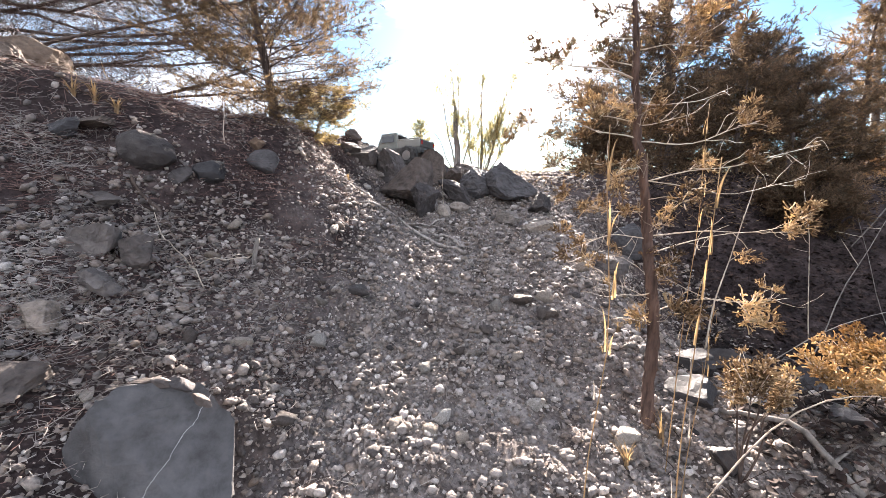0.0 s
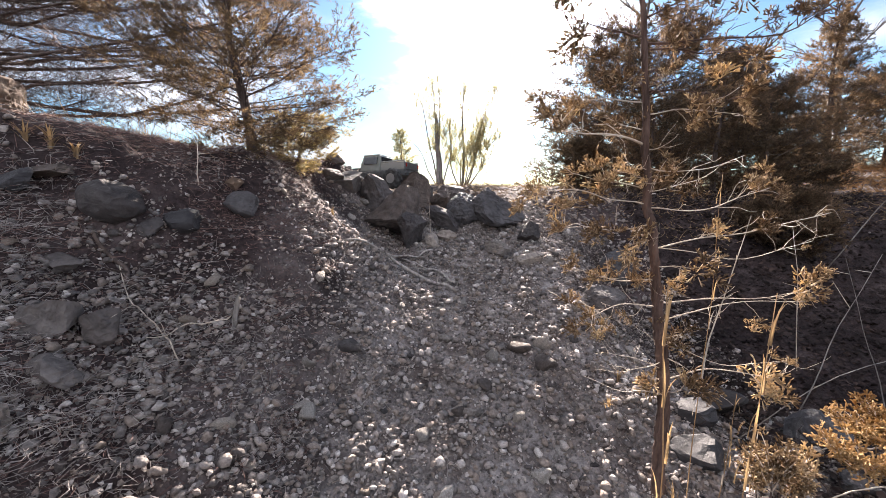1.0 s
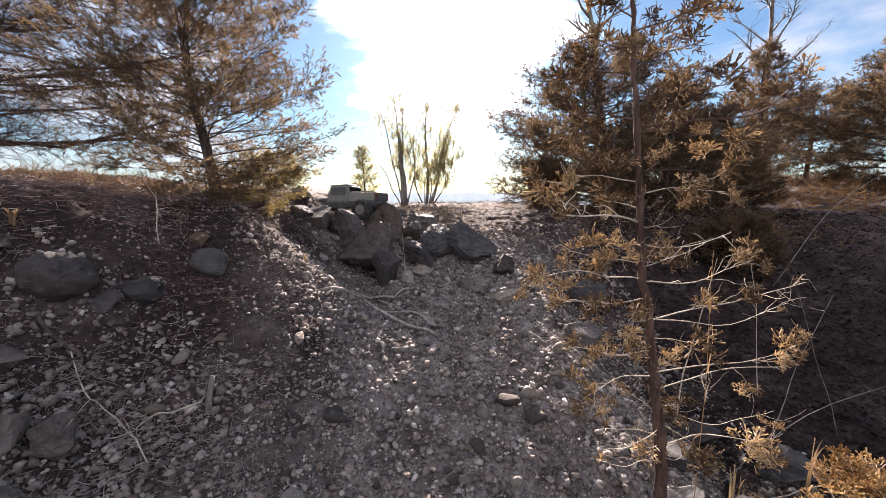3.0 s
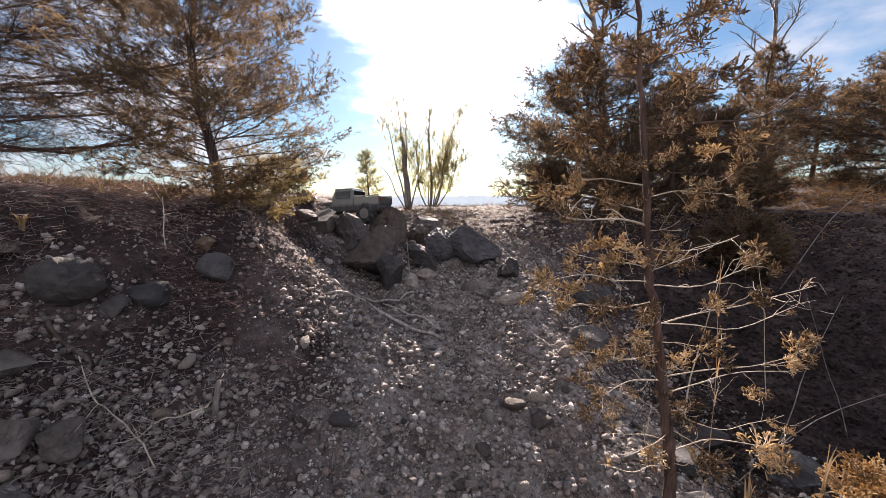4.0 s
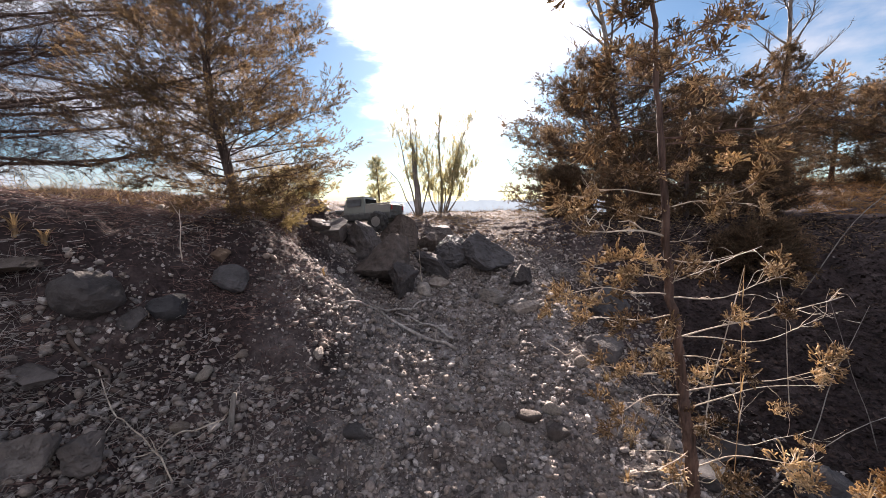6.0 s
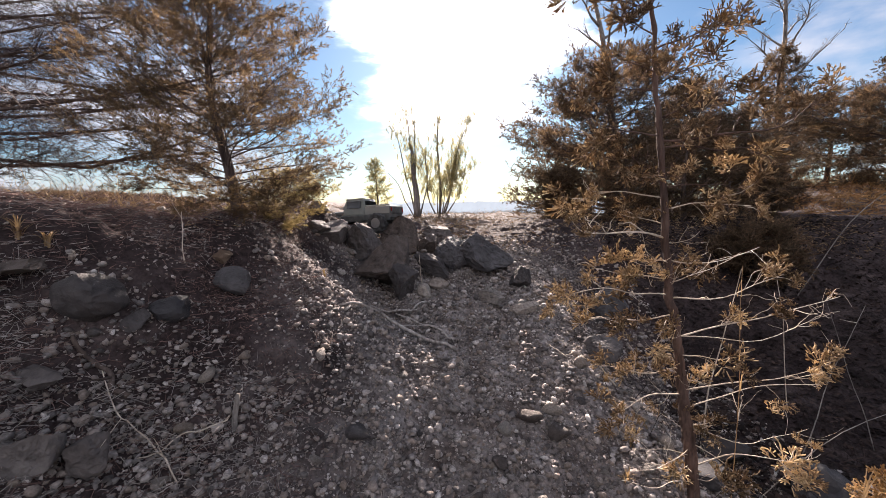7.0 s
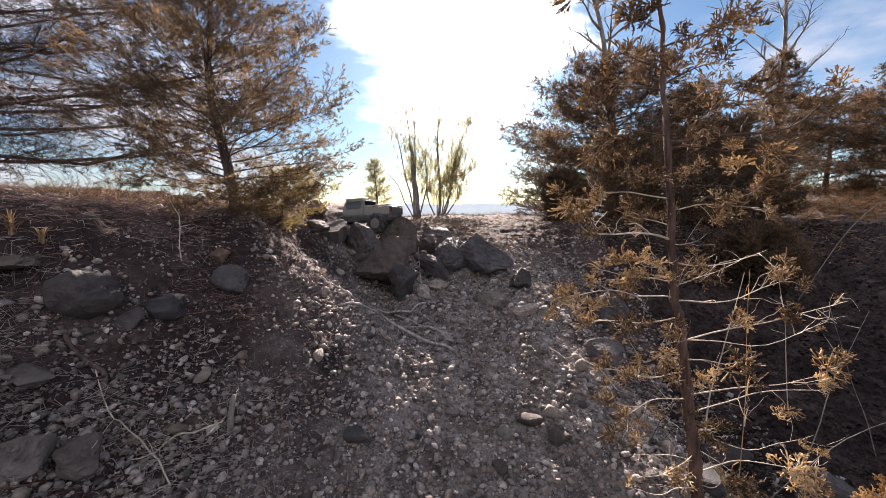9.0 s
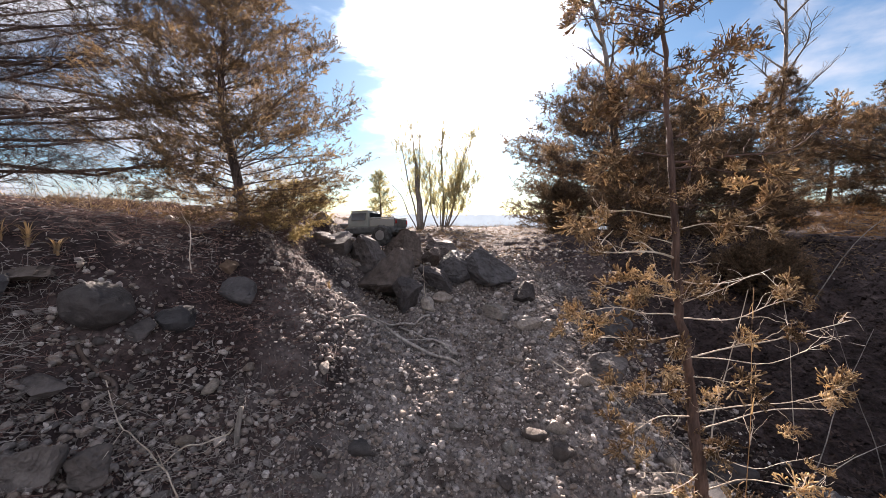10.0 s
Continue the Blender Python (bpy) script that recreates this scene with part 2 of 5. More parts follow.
CEDAR_DARK = leaf_material("dark_cedar_leaf", ((0.04, 0.031, 0.022), (0.1, 0.07, 0.047), (0.24, 0.155, 0.1)), 0.45, 1.2)
PINE = leaf_material("pine_leaf", ((0.03, 0.024, 0.021), (0.06, 0.046, 0.04), (0.11, 0.083, 0.072)), 0.2, 1.2)
PALELEAF = leaf_material("pale_shrub_leaf", ((0.2, 0.19, 0.11), (0.32, 0.29, 0.17), (0.46, 0.4, 0.24)), 0.5, 2.0)
# leaf tones kept near black to imitate the shade of the hollow
SHADELEAF = leaf_material("shade_toned_leaf", ((0.014, 0.011, 0.01), (0.03, 0.022, 0.02), (0.075, 0.05, 0.042)), 0.1, 5.0)
STRAW = leaf_material("straw", ((0.1, 0.088, 0.085), (0.25, 0.222, 0.21), (0.5, 0.455, 0.42)), 0.25, 4.0)
GOLDGRASS = leaf_material("golden_grass", ((0.2, 0.14, 0.08), (0.32, 0.215, 0.12), (0.5, 0.37, 0.22)), 0.3, 4.0)
FIELDGRASS = leaf_material("field_grass", ((0.18, 0.1, 0.045), (0.28, 0.16, 0.07), (0.4, 0.25, 0.12)), 0.3, 1.0)
NEEDLES = leaf_material("needle_litter", ((0.06, 0.036, 0.032), (0.13, 0.08, 0.07), (0.28, 0.185, 0.155)), 0.1, 4.0)
PAINT = plain_material("dusty_paint", (0.045, 0.05, 0.05), 0.38, 0.0, 0.35, 0.5)
PALEPAINT = plain_material("pale_paint", (0.22, 0.22, 0.2), 0.42, 0.0, 0.3, 0.5)
CABPAINT = plain_material("cab_paint", (0.15, 0.165, 0.145), 0.45, 0.0, 0.35, 0.5)
BLACK = plain_material("black_plastic", (0.018, 0.018, 0.018), 0.6)
RUBBER = plain_material("rubber", (0.02, 0.019, 0.018), 0.85, 0.0, 0.4)
STEEL = plain_material("rim_metal", (0.3, 0.3, 0.3), 0.4, 0.8, 0.2)
WINDOW, _n, _l, _b = material("dark_glass", (0.015, 0.018, 0.02), 0.08, specular=0.6)
LAMP, _n, _l, _b = material("red_lens", (0.3, 0.02, 0.015), 0.2, specular=0.5)


# ---- building meshes ----
def mesh_of(name, verts, tris, mat, smooth_shade=False):
    """A mesh from arrays of vertices and triangles."""
    verts, tris = np.asarray(verts, np.float32), np.asarray(tris, np.int32)
    me = bpy.data.meshes.new(name)
    me.vertices.add(len(verts))
    me.vertices.foreach_set("co", verts.ravel())
    me.loops.add(tris.size)
    me.loops.foreach_set("vertex_index", tris.ravel())
    me.polygons.add(len(tris))
    me.polygons.foreach_set("loop_start", np.arange(0, tris.size, 3, dtype=np.int32))
    me.polygons.foreach_set("use_smooth", np.full(len(tris), smooth_shade))
    me.update(calc_edges=True)
    me.materials.append(mat)
    return me


class Soup:
    """Gathers pieces of triangles that become one mesh."""

    def __init__(self):
        self.v, self.f, self.n = [], [], 0

    def add(self, v, f):
        self.v.append(np.asarray(v, float)), self.f.append(np.asarray(f) + self.n)
        self.n += len(v)

    def mesh(self, name, mat, smooth_shade=False):
        return mesh_of(name, np.concatenate(self.v), np.concatenate(self.f), mat, smooth_shade)


def root(name, at, label, category, group="", kind=""):
    ob = new(name)
    ob.location = at
    ob.empty_display_size = 0.05
    return tagged(ob, label, category, group, kind)


def under(name, me, parent, label=""):
    """A part; its mesh is in world metres, its parent stands unturned."""
    ob = new(name, me)
    ob.parent = parent
    spot = parent.location if parent.parent is None else parent.location + parent.parent.location
    ob.location = -spot
    ob.matrix_parent_inverse = Matrix.Identity(4)
    return tagged(ob, label)


def part(name, bm, mat, parent, label=""):
    """A bmesh as one mesh under a thing or a part, in its parent's own axes."""
    me = bpy.data.meshes.new(name)
    bm.to_mesh(me)
    bm.free()
    me.materials.append(mat)
    ob = new(name, me)
    ob.parent = parent
    return tagged(ob, label)


def tube(points, radii, sides=6):
    """A round limb along a line; its ends are closed to a point."""
    p, r = np.asarray(points, float), np.asarray(radii, float)
    t = np.gradient(p, axis=0)
    t /= np.linalg.norm(t, axis=1)[:, None] + 1e-9
    up = np.where(np.abs(t[:, 2:3]) > 0.9, [[1.0, 0, 0]], [[0, 0, 1.0]])
    a = np.cross(t, up)
    a /= np.linalg.norm(a, axis=1)[:, None] + 1e-9
    b = np.cross(t, a)
    ang = np.linspace(0, 2 * np.pi, sides, endpoint=False)
    ring = np.cos(ang)[None, :, None] * a[:, None, :] + np.sin(ang)[None, :, None] * b[:, None, :]
    v = (p[:, None, :] + r[:, None, None] * ring).reshape(-1, 3)
    k = len(p)
    i, j = np.meshgrid(np.arange(k - 1), np.arange(sides), indexing="ij")
    q, w = i * sides + j, i * sides + (j + 1) % sides
    f = np.concatenate([np.stack([q, w, w + sides], -1).reshape(-1, 3), np.stack([q, w + sides, q + sides], -1).reshape(-1, 3)])
    ends = np.arange(1, sides - 1)
    cap0 = np.stack([np.zeros_like(ends), ends + 1, ends], -1)
    cap1 = np.stack([np.zeros_like(ends), ends, ends + 1], -1) + (k - 1) * sides
    return v, np.concatenate([f, cap0, cap1])


def curve(a, b, sag=0.0, wobble=0.0, n=7, rng=None):
    """A limb's line from a to b that sags (or lifts) in the middle and wavers."""
    a, b = np.asarray(a, float), np.asarray(b, float)
    s = np.linspace(0, 1, n)[:, None]
    p = a + (b - a) * s
    p[:, 2] += sag * np.sin(np.pi * s[:, 0])
    if rng is not None and wobble:
        k = rng.normal(0, wobble, (5, 3))
        w = np.stack([np.interp(s[:, 0] * 4, np.arange(5), k[:, q]) for q in range(3)], -1)
        w = (w + np.roll(w, 1, 0) + np.roll(w, -1, 0)) / 2.4
        w[0] = 0
        p += w * np.sin(np.pi * np.clip(s, 0, 0.93))
    return p


def sprig_shape(rng, n, long, thick, spread=0.75, axis=0.84):
    """A cedar spray along +z, 1 long: many short blunt leaf shoots on a fine axis."""
    vs, fs, k = [], [], 0
    for i in range(n):
        s = (i + 0.5) / n
        ang = 2.4 * i + rng.uniform(-0.5, 0.5)
        out = spread * (1.05 - 0.55 * s) * rng.uniform(0.6, 1.25)
        d = np.array([np.cos(ang) * np.sin(out), np.sin(ang) * np.sin(out), np.cos(out)])
        o = np.array([0, 0, axis * s])
        ln = long * rng.uniform(0.65, 1.2) * (1.1 - 0.35 * s)
        u = np.cross(d, [0.3, 0.7, 0.2])
        u /= np.linalg.norm(u)
        w = np.cross(d, u)
        tri = [np.cos(q) * u + np.sin(q) * w for q in (0, 2.094, 4.189)]
        th = thick * rng.uniform(0.75, 1.3)
        base = [o + th * q for q in tri] + [o + ln * d]
        f = [(0, 1, 3), (1, 2, 3)]
        vs += base
        fs += [(p + k, q + k, r + k) for p, q, r in f]
        k += len(base)
    return np.array(vs), np.array(fs)


def scatter(soup, shapes, places, ways, sizes, rng):
    """Sets shapes (along +z) at places, pointing along ways."""
    places, ways, sizes = np.asarray(places, float), np.asarray(ways, float), np.asarray(sizes, float)
    ways /= np.linalg.norm(ways, axis=1)[:, None] + 1e-9
    up = rng.normal(size=ways.shape)
    a = np.cross(ways, up)
    a /= np.linalg.norm(a, axis=1)[:, None] + 1e-9
    b = np.cross(ways, a)
    turn = np.stack([a, b, ways], -1)
    pick = rng.integers(0, len(shapes), len(places))
    for k, (sv, sf) in enumerate(shapes):
        on = np.nonzero(pick == k)[0]
        if len(on) == 0:
            continue
        v = np.einsum("nij,mj->nmi", turn[on], sv) * sizes[on][:, None, None] + places[on][:, None, :]
        f = sf[None] + (np.arange(len(on)) * len(sv))[:, None, None]
        soup.add(v.reshape(-1, 3), f.reshape(-1, 3))


def ball(sub):
    bm = bmesh.new()
    bmesh.ops.create_icosphere(bm, subdivisions=sub, radius=1.0)
    v = np.array([q.co[:] for q in bm.verts])
    f = np.array([[q.index for q in t.verts] for t in bm.faces])
    bm.free()
    return v, f


BALLS = {k: ball(k) for k in (1, 2, 3, 5)}


def noise3(p, seed):
    """Smooth value noise in space, -1 to 1."""
    p = p + 13.7 * seed
    i = np.floor(p)
    u = p - i
    u = u * u * (3 - 2 * u)
    out = 0
    for a in (0, 1):
        for b in (0, 1):
            for c in (0, 1):
                q = i + (a, b, c)
                s = np.sin(q @ np.array((127.1, 311.7, 74.7)) + seed * 3.3) * 43758.5453
                w = (u[:, 0] if a else 1 - u[:, 0]) * (u[:, 1] if b else 1 - u[:, 1]) * (u[:, 2] if c else 1 - u[:, 2])
                out = out + w * (2 * (s - np.floor(s)) - 1)
    return out


def broken(seed, sub, planes=9, rough=0.06, deep=(0.5, 0.85)):
    """A stone of radius about 1: a ball broken off along flat faces, then chipped and roughened."""
    rng = np.random.default_rng(seed)
    v, f = BALLS[sub]
    v = v.copy()
    if sub > 2:
        v = v * (1 + 0.22 * noise3(v * 1.3, seed))[:, None]
    for _ in range(planes):
        d = rng.normal(size=3)
        d /= np.linalg.norm(d)
        c = rng.uniform(*deep)
        h = v @ d
        v = v - np.where(h > c, h - c, 0)[:, None] * d
    out = v / (np.linalg.norm(v, axis=1)[:, None] + 1e-6)
    for wave, amp in ((2.5, 1.0), (5.5, 0.7), (12, 0.42), (26, 0.24)):
        if sub > 2 or wave < 6:
            v = v + out * (rough * amp * (0.55 - 1.6 * np.abs(noise3(v * wave, seed + wave))))[:, None]
    return v, f


def turned(v, rx, ry, rz):
    return v @ np.array(Euler((radians(rx), radians(ry), radians(rz))).to_matrix()).T


def hash_noise(x, y, scale, seed=0):
    """Smooth value noise on the plane, -1 to 1."""
    x, y = np.asarray(x) * scale + 71.3 * seed, np.asarray(y) * scale - 37.7 * seed
    i, j = np.floor(x), np.floor(y)
    u, w = x - i, y - j
    u, w = u * u * (3 - 2 * u), w * w * (3 - 2 * w)

    def h(p, q):
        s = np.sin(p * 127.1 + q * 311.7 + seed * 17.0) * 43758.5453
        return 2 * (s - np.floor(s)) - 1

    return (h(i, j) * (1 - u) + h(i + 1, j) * u) * (1 - w) + (h(i, j + 1) * (1 - u) + h(i + 1, j + 1) * u) * w


# ---- ground ----
def smooth(a, b, v):
    t = np.clip((v - a) / (b - a), 0, 1)
    return t * t * (3 - 2 * t)


PROFILE_Y = [-40, -3, 0.0, 0.6, 1.1, 1.5, 2.0, 2.5, 2.9, 3.3, 4.0, 6.2, 8.0, 12.0, 60.0, 400, 3000]
PROFILE_Z = [-2.5, -0.9, -0.58, -0.44, -0.28, -0.12, 0.04, 0.19, 0.33, 0.44, 0.49, 0.50, 0.36, -0.3, -6.0, -14, -14]


def relief(x, y):
    """The ground's height without its fine bumps: a gravel run up to a terrace, with a bank on its west side."""
    aside = smooth(1.4, 3.0, np.abs(x)) * smooth(3.4, 2.4, y)
    z = np.interp(y + 0.5 * aside * hash_noise(x, y, 0.7, 31), PROFILE_Y, PROFILE_Z)
    z = z + 0.05 * np.sin(0.5 + 1.1 * x) * smooth(3.5, 6, y)
    # the bank climbs evenly from its foot and levels off on top
    foot = -0.27 + 0.25 * smooth(1.2, 1.7, y) - 0.25 * smooth(1.8, 2.4, y)
    bank = (0.62 + 0.3 * smooth(1.7, 2.2, y)) * np.logaddexp(0, (foot - x) / 0.05) * 0.05 + 0.1 * smooth(-1.0, -2.2, x)
    bank = bank * (1 - 0.65 * smooth(2.8, 3.5, y) * smooth(-1.3, -0.7, x))
    top = z + bank
    cap = 0.675 + 0.1 * smooth(-0.9, -2.0, x) + 0.02 * np.sin(2.1 * x)
    k = 0.07
    h = np.clip(0.5 + 0.5 * (cap - top) / k, 0, 1)
    soft = cap * (1 - h) + top * h - k * h * (1 - h)
    z = np.where(x < 0.25, soft, z)
    # east of the run the ground is sunk deeper so that it holds shade
    east = smooth(0.6, 1.25, x)
    z = z + east * (0.10 * smooth(2.0, 0.8, y) - 0.36 * smooth(0.9, 1.6, y) * smooth(3.6, 2.4, y))
    return z + 0.34 * smooth(4.6, 6.8, x) * smooth(3.2, 5.2, y) * smooth(60, 12, np.hypot(x, y))


def height(x, y):
    """The ground as built: the relief with lumps, hollows and grit."""
    x, y = np.asarray(x, float), np.asarray(y, float)
    near = smooth(12, 5, np.hypot(x, y - 2))
    z = relief(x, y) + near * (0.026 * hash_noise(x, y, 2.6, 1) + 0.02 * hash_noise(x, y, 7, 2) + 0.013 * hash_noise(x, y, 19, 3) + 0.008 * hash_noise(x, y, 42, 4))
    return z + smooth(15, 60, np.hypot(x, y)) * 0.5 * hash_noise(x, y, 0.05, 5)


def spaced(lo, hi, step, reach):
    inner = np.arange(lo, hi + 1e-6, step)
    out = np.geomspace(step * 1.5, reach, 46).cumsum()
    out *= reach / out[-1]
    return np.concatenate([lo - out[::-1], inner, hi + out])


def build_ground():
    xs, ys = spaced(-2.2, 2.4, 0.018, 3000), spaced(0.3, 4.2, 0.018, 3000)
    gx, gy = np.meshgrid(xs, ys, indexing="ij")
    v = np.stack([gx, gy, height(gx, gy)], -1).reshape(-1, 3)
    i, j = np.meshgrid(np.arange(len(xs) - 1), np.arange(len(ys) - 1), indexing="ij")
    q = i * len(ys) + j
    f = np.concatenate([np.stack([q, q + len(ys), q + len(ys) + 1], -1).reshape(-1, 3), np.stack([q, q + len(ys) + 1, q + 1], -1).reshape(-1, 3)])
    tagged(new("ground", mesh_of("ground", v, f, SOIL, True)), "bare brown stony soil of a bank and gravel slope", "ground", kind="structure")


build_ground()


def ground_at(x, y, lift=0.0):
    return np.array([x, y, float(height(x, y)) + lift])


# ---- rocks ----
def boulder(seed, x, y, size, turn, mat, label, sink=0.25, planes=12, rough=0.06, deep=(0.38, 0.72), lift=0.0, name="boulder", category="boulder", group="", sub=5, narrow=0.0, lean=0.0):
    """One rock: size is its full width, depth and height; it is sunk into the ground by a share of its height."""
    v, f = broken(seed, sub, planes, rough, deep)
    v = v - (v.max(0) + v.min(0)) / 2
    v = v / np.ptp(v, axis=0) * np.array(size)
    v = turned(v, *turn)
    up = (v[:, 2] - v[:, 2].min()) / np.ptp(v[:, 2])
    v[:, :2] *= (1 - narrow * up)[:, None]
    v[:, 0] += lean * size[0] * up
    v[:, 2] -= v[:, 2].min() + sink * np.ptp(v[:, 2])
    ob = new(name, mesh_of(name, v, f, mat, False))
    ob.location = ground_at(x, y, lift)
    return tagged(ob, label, category, group)


# the rocks at the head of the gravel run
boulder(11, -0.29, 2.56, (0.54, 0.4, 0.36), (4, -6, 10), ROCK, "large angular grey-brown boulder leaning on the gravel slope", 0.12, narrow=0.62, lean=0.2)
boulder(12, -0.12, 2.47, (0.18, 0.18, 0.22), (4, 6, -10), ROCK, "upright grey slab of rock against a larger boulder", 0.12)
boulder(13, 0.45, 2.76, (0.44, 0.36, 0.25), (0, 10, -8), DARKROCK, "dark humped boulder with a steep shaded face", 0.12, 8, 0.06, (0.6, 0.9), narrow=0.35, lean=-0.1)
boulder(14, 0.21, 2.80, (0.30, 0.26, 0.22), (6, -4, 20), DARKROCK, "grey rounded boulder beside a darker one", 0.14, 8, 0.06, (0.6, 0.9), narrow=0.3, lean=0.05)
boulder(15, -0.13, 3.06, (0.34, 0.28, 0.30), (0, 10, 15), ROCK, "brownish peaked boulder behind the rock pile", 0.1, narrow=0.4)
boulder(16, -0.37, 2.78, (0.22, 0.22, 0.27), (0, -5, 40), ROCK, "squat grey boulder in the rock pile", 0.2)
boulder(17, 0.08, 2.72, (0.26, 0.18, 0.11), (14, 24, -15), ROCK, "flat tilted slab of grey rock", 0.1)
boulder(18, -0.08, 3.45, (0.2, 0.18, 0.19), (0, 0, 30), DARKROCK, "dark boulder on the terrace edge behind other rocks", 0.2)
boulder(19, 0.16, 3.22, (0.24, 0.18, 0.13), (0, 5, 10), ROCK, "low grey rock on the terrace edge", 0.2)
boulder(20, 0.06, 2.98, (0.16, 0.16, 0.16), (0, 5, 70), ROCK, "small grey rock wedged in the rock pile", 0.15)
boulder(21, 0.60, 2.50, (0.17, 0.15, 0.15), (0, 0, 25), DARKROCK, "dark knobbly rock at the edge of the gravel", 0.2)
boulder(22, 0.09, 2.55, (0.14, 0.09, 0.07), (0, 5, 10), STONE, "smooth grey stone at the foot of the rocks", 0.2, 5, 0.02, (0.7, 0.95))
boulder(23, 0.0, 2.48, (0.09, 0.08, 0.09), (0, 5, 60), STONE, "round grey stone at the foot of the rocks", 0.15, 5, 0.02, (0.7, 0.95))
boulder(24, 0.86, 1.97, (0.25, 0.2, 0.17), (-4, 3, 8), ROCK, "flat-topped rock with a sunlit pale top", 0.15)
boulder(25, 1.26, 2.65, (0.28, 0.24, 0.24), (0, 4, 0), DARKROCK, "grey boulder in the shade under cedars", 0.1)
boulder(26, 0.38, 2.36, (0.16, 0.12, 0.09), (8, 6, -20), STONE, "pale grey block of stone on the gravel", 0.2, 8)
boulder(27, 0.53, 2.22, (0.16, 0.12, 0.08), (4, -8, 15), STONE, "flat pale grey stone on the gravel", 0.2, 8)
# the edge of the bank
for k, (x, y, s, m) in enumerate(((-0.62, 2.62, 0.12, ROCK), (-0.54, 2.68, 0.17, ROCK), (-0.66, 2.9, 0.11, ROCK), (-0.44, 2.68, 0.06, STONE), (-0.5, 2.86, 0.1, STONE))):
    boulder(40 + k, x, y, (s * 1.3, s, s * 0.8), (5 * k, -7, 40 * k), m, "small brown-grey rock at the rim of the bank", 0.2, 9, name="rock", category="rock", group="rocks on the rim of the bank", sub=3)
# the bank's face
boulder(31, -1.045, 1.435, (0.18, 0.15, 0.15), (14, -6, -5), DARKROCK, "dark smooth boulder set in the needle-strewn bank", 0.25, 6, 0.03, (0.7, 0.95))
boulder(32, -0.876, 1.51, (0.115, 0.09, 0.085), (10, 0, 20), DARKROCK, "dark rounded rock on the bank", 0.2, 6, 0.03, (0.7, 0.95))
boulder(33, -0.94, 1.45, (0.075, 0.05, 0.075), (-5, 8, 5), ROCK, "small upright slab of grey rock on the bank", 0.2)
boulder(34, -0.755, 1.71, (0.13, 0.11, 0.11), (8, 5, -10), DARKROCK, "dark grey-brown block of rock on the bank", 0.2, 8, 0.05, (0.6, 0.9))
boulder(35, -0.82, 1.79, (0.075, 0.06, 0.06), (0, 0, 30), BROWNROCK, "rounded reddish stone on the bank", 0.2)
boulder(36, -1.23, 1.43, (0.15, 0.1, 0.05), (8, 4, -10), ROCK, "flat slab of grey rock on the bank", 0.2)
boulder(37, -0.955, 1.09, (0.12, 0.1, 0.12), (12, 26, 20), ROCK, "angular grey boulder at the foot of the bank", 0.15)
boulder(38, -0.87, 1.13, (0.1, 0.09, 0.10), (10, -18, -30), ROCK, "wedge-shaped grey boulder at the foot of the bank", 0.15)
boulder(39, -1.055, 1.25, (0.15, 0.08, 0.05), (15, 14, -12), ROCK, "long flat grey stone on the bank", 0.2)
boulder(50, -0.87, 0.985, (0.12, 0.08, 0.06), (14, 6, 4), ROCK, "flat grey block lying on the bank", 0.2)
boulder(51, -0.90, 0.86, (0.10, 0.08, 0.07), (16, 4, 8), STONE, "square pale-grey block lying on the bank", 0.2)
boulder(52, -0.84, 0.72, (0.16, 0.12, 0.08), (10, -10, 30), ROCK, "layered dark-grey rock on the bank", 0.2, 12, 0.05)
boulder(53, -1.26, 1.36, (0.1, 0.1, 0.08), (0, 0, 30), DARKROCK, "dark rock half buried in the bank", 0.3)
# rocks in the hollow beside the sapling
# their dark rock colour stands in for the shade that lies there
for k, (x, y, sx, sz) in enumerate(((0.80, 1.14, 0.16, 0.1), (0.97, 1.12, 0.12, 0.06), (0.74, 0.93, 0.1, 0.06), (1.1, 0.98, 0.1, 0.05), (0.9, 1.35, 0.16, 0.1), (1.3, 1.3, 0.25, 0.14), (1.2, 1.6, 0.2, 0.1))):
    boulder(70 + k, x, y, (sx, sx * 0.8, sz), (6 * k - 14, 12 - 5 * k, 50 * k), DARKROCK, "broken rock in the hollow, coloured dark to suit its shade", 0.2, name="rock", category="rock", group="rocks in the hollow", sub=3)
# the great rocks on top of the bank
boulder(54, -2.02, 1.95, (0.38, 0.28, 0.27), (0, 14, 10), BROWNROCK, "massive brown boulder on top of the bank", 0.25)
boulder(55, -1.83, 1.68, (0.34, 0.2, 0.17), (0, 16, -15), BROWNROCK, "weathered tan boulder on top of the bank", 0.3)


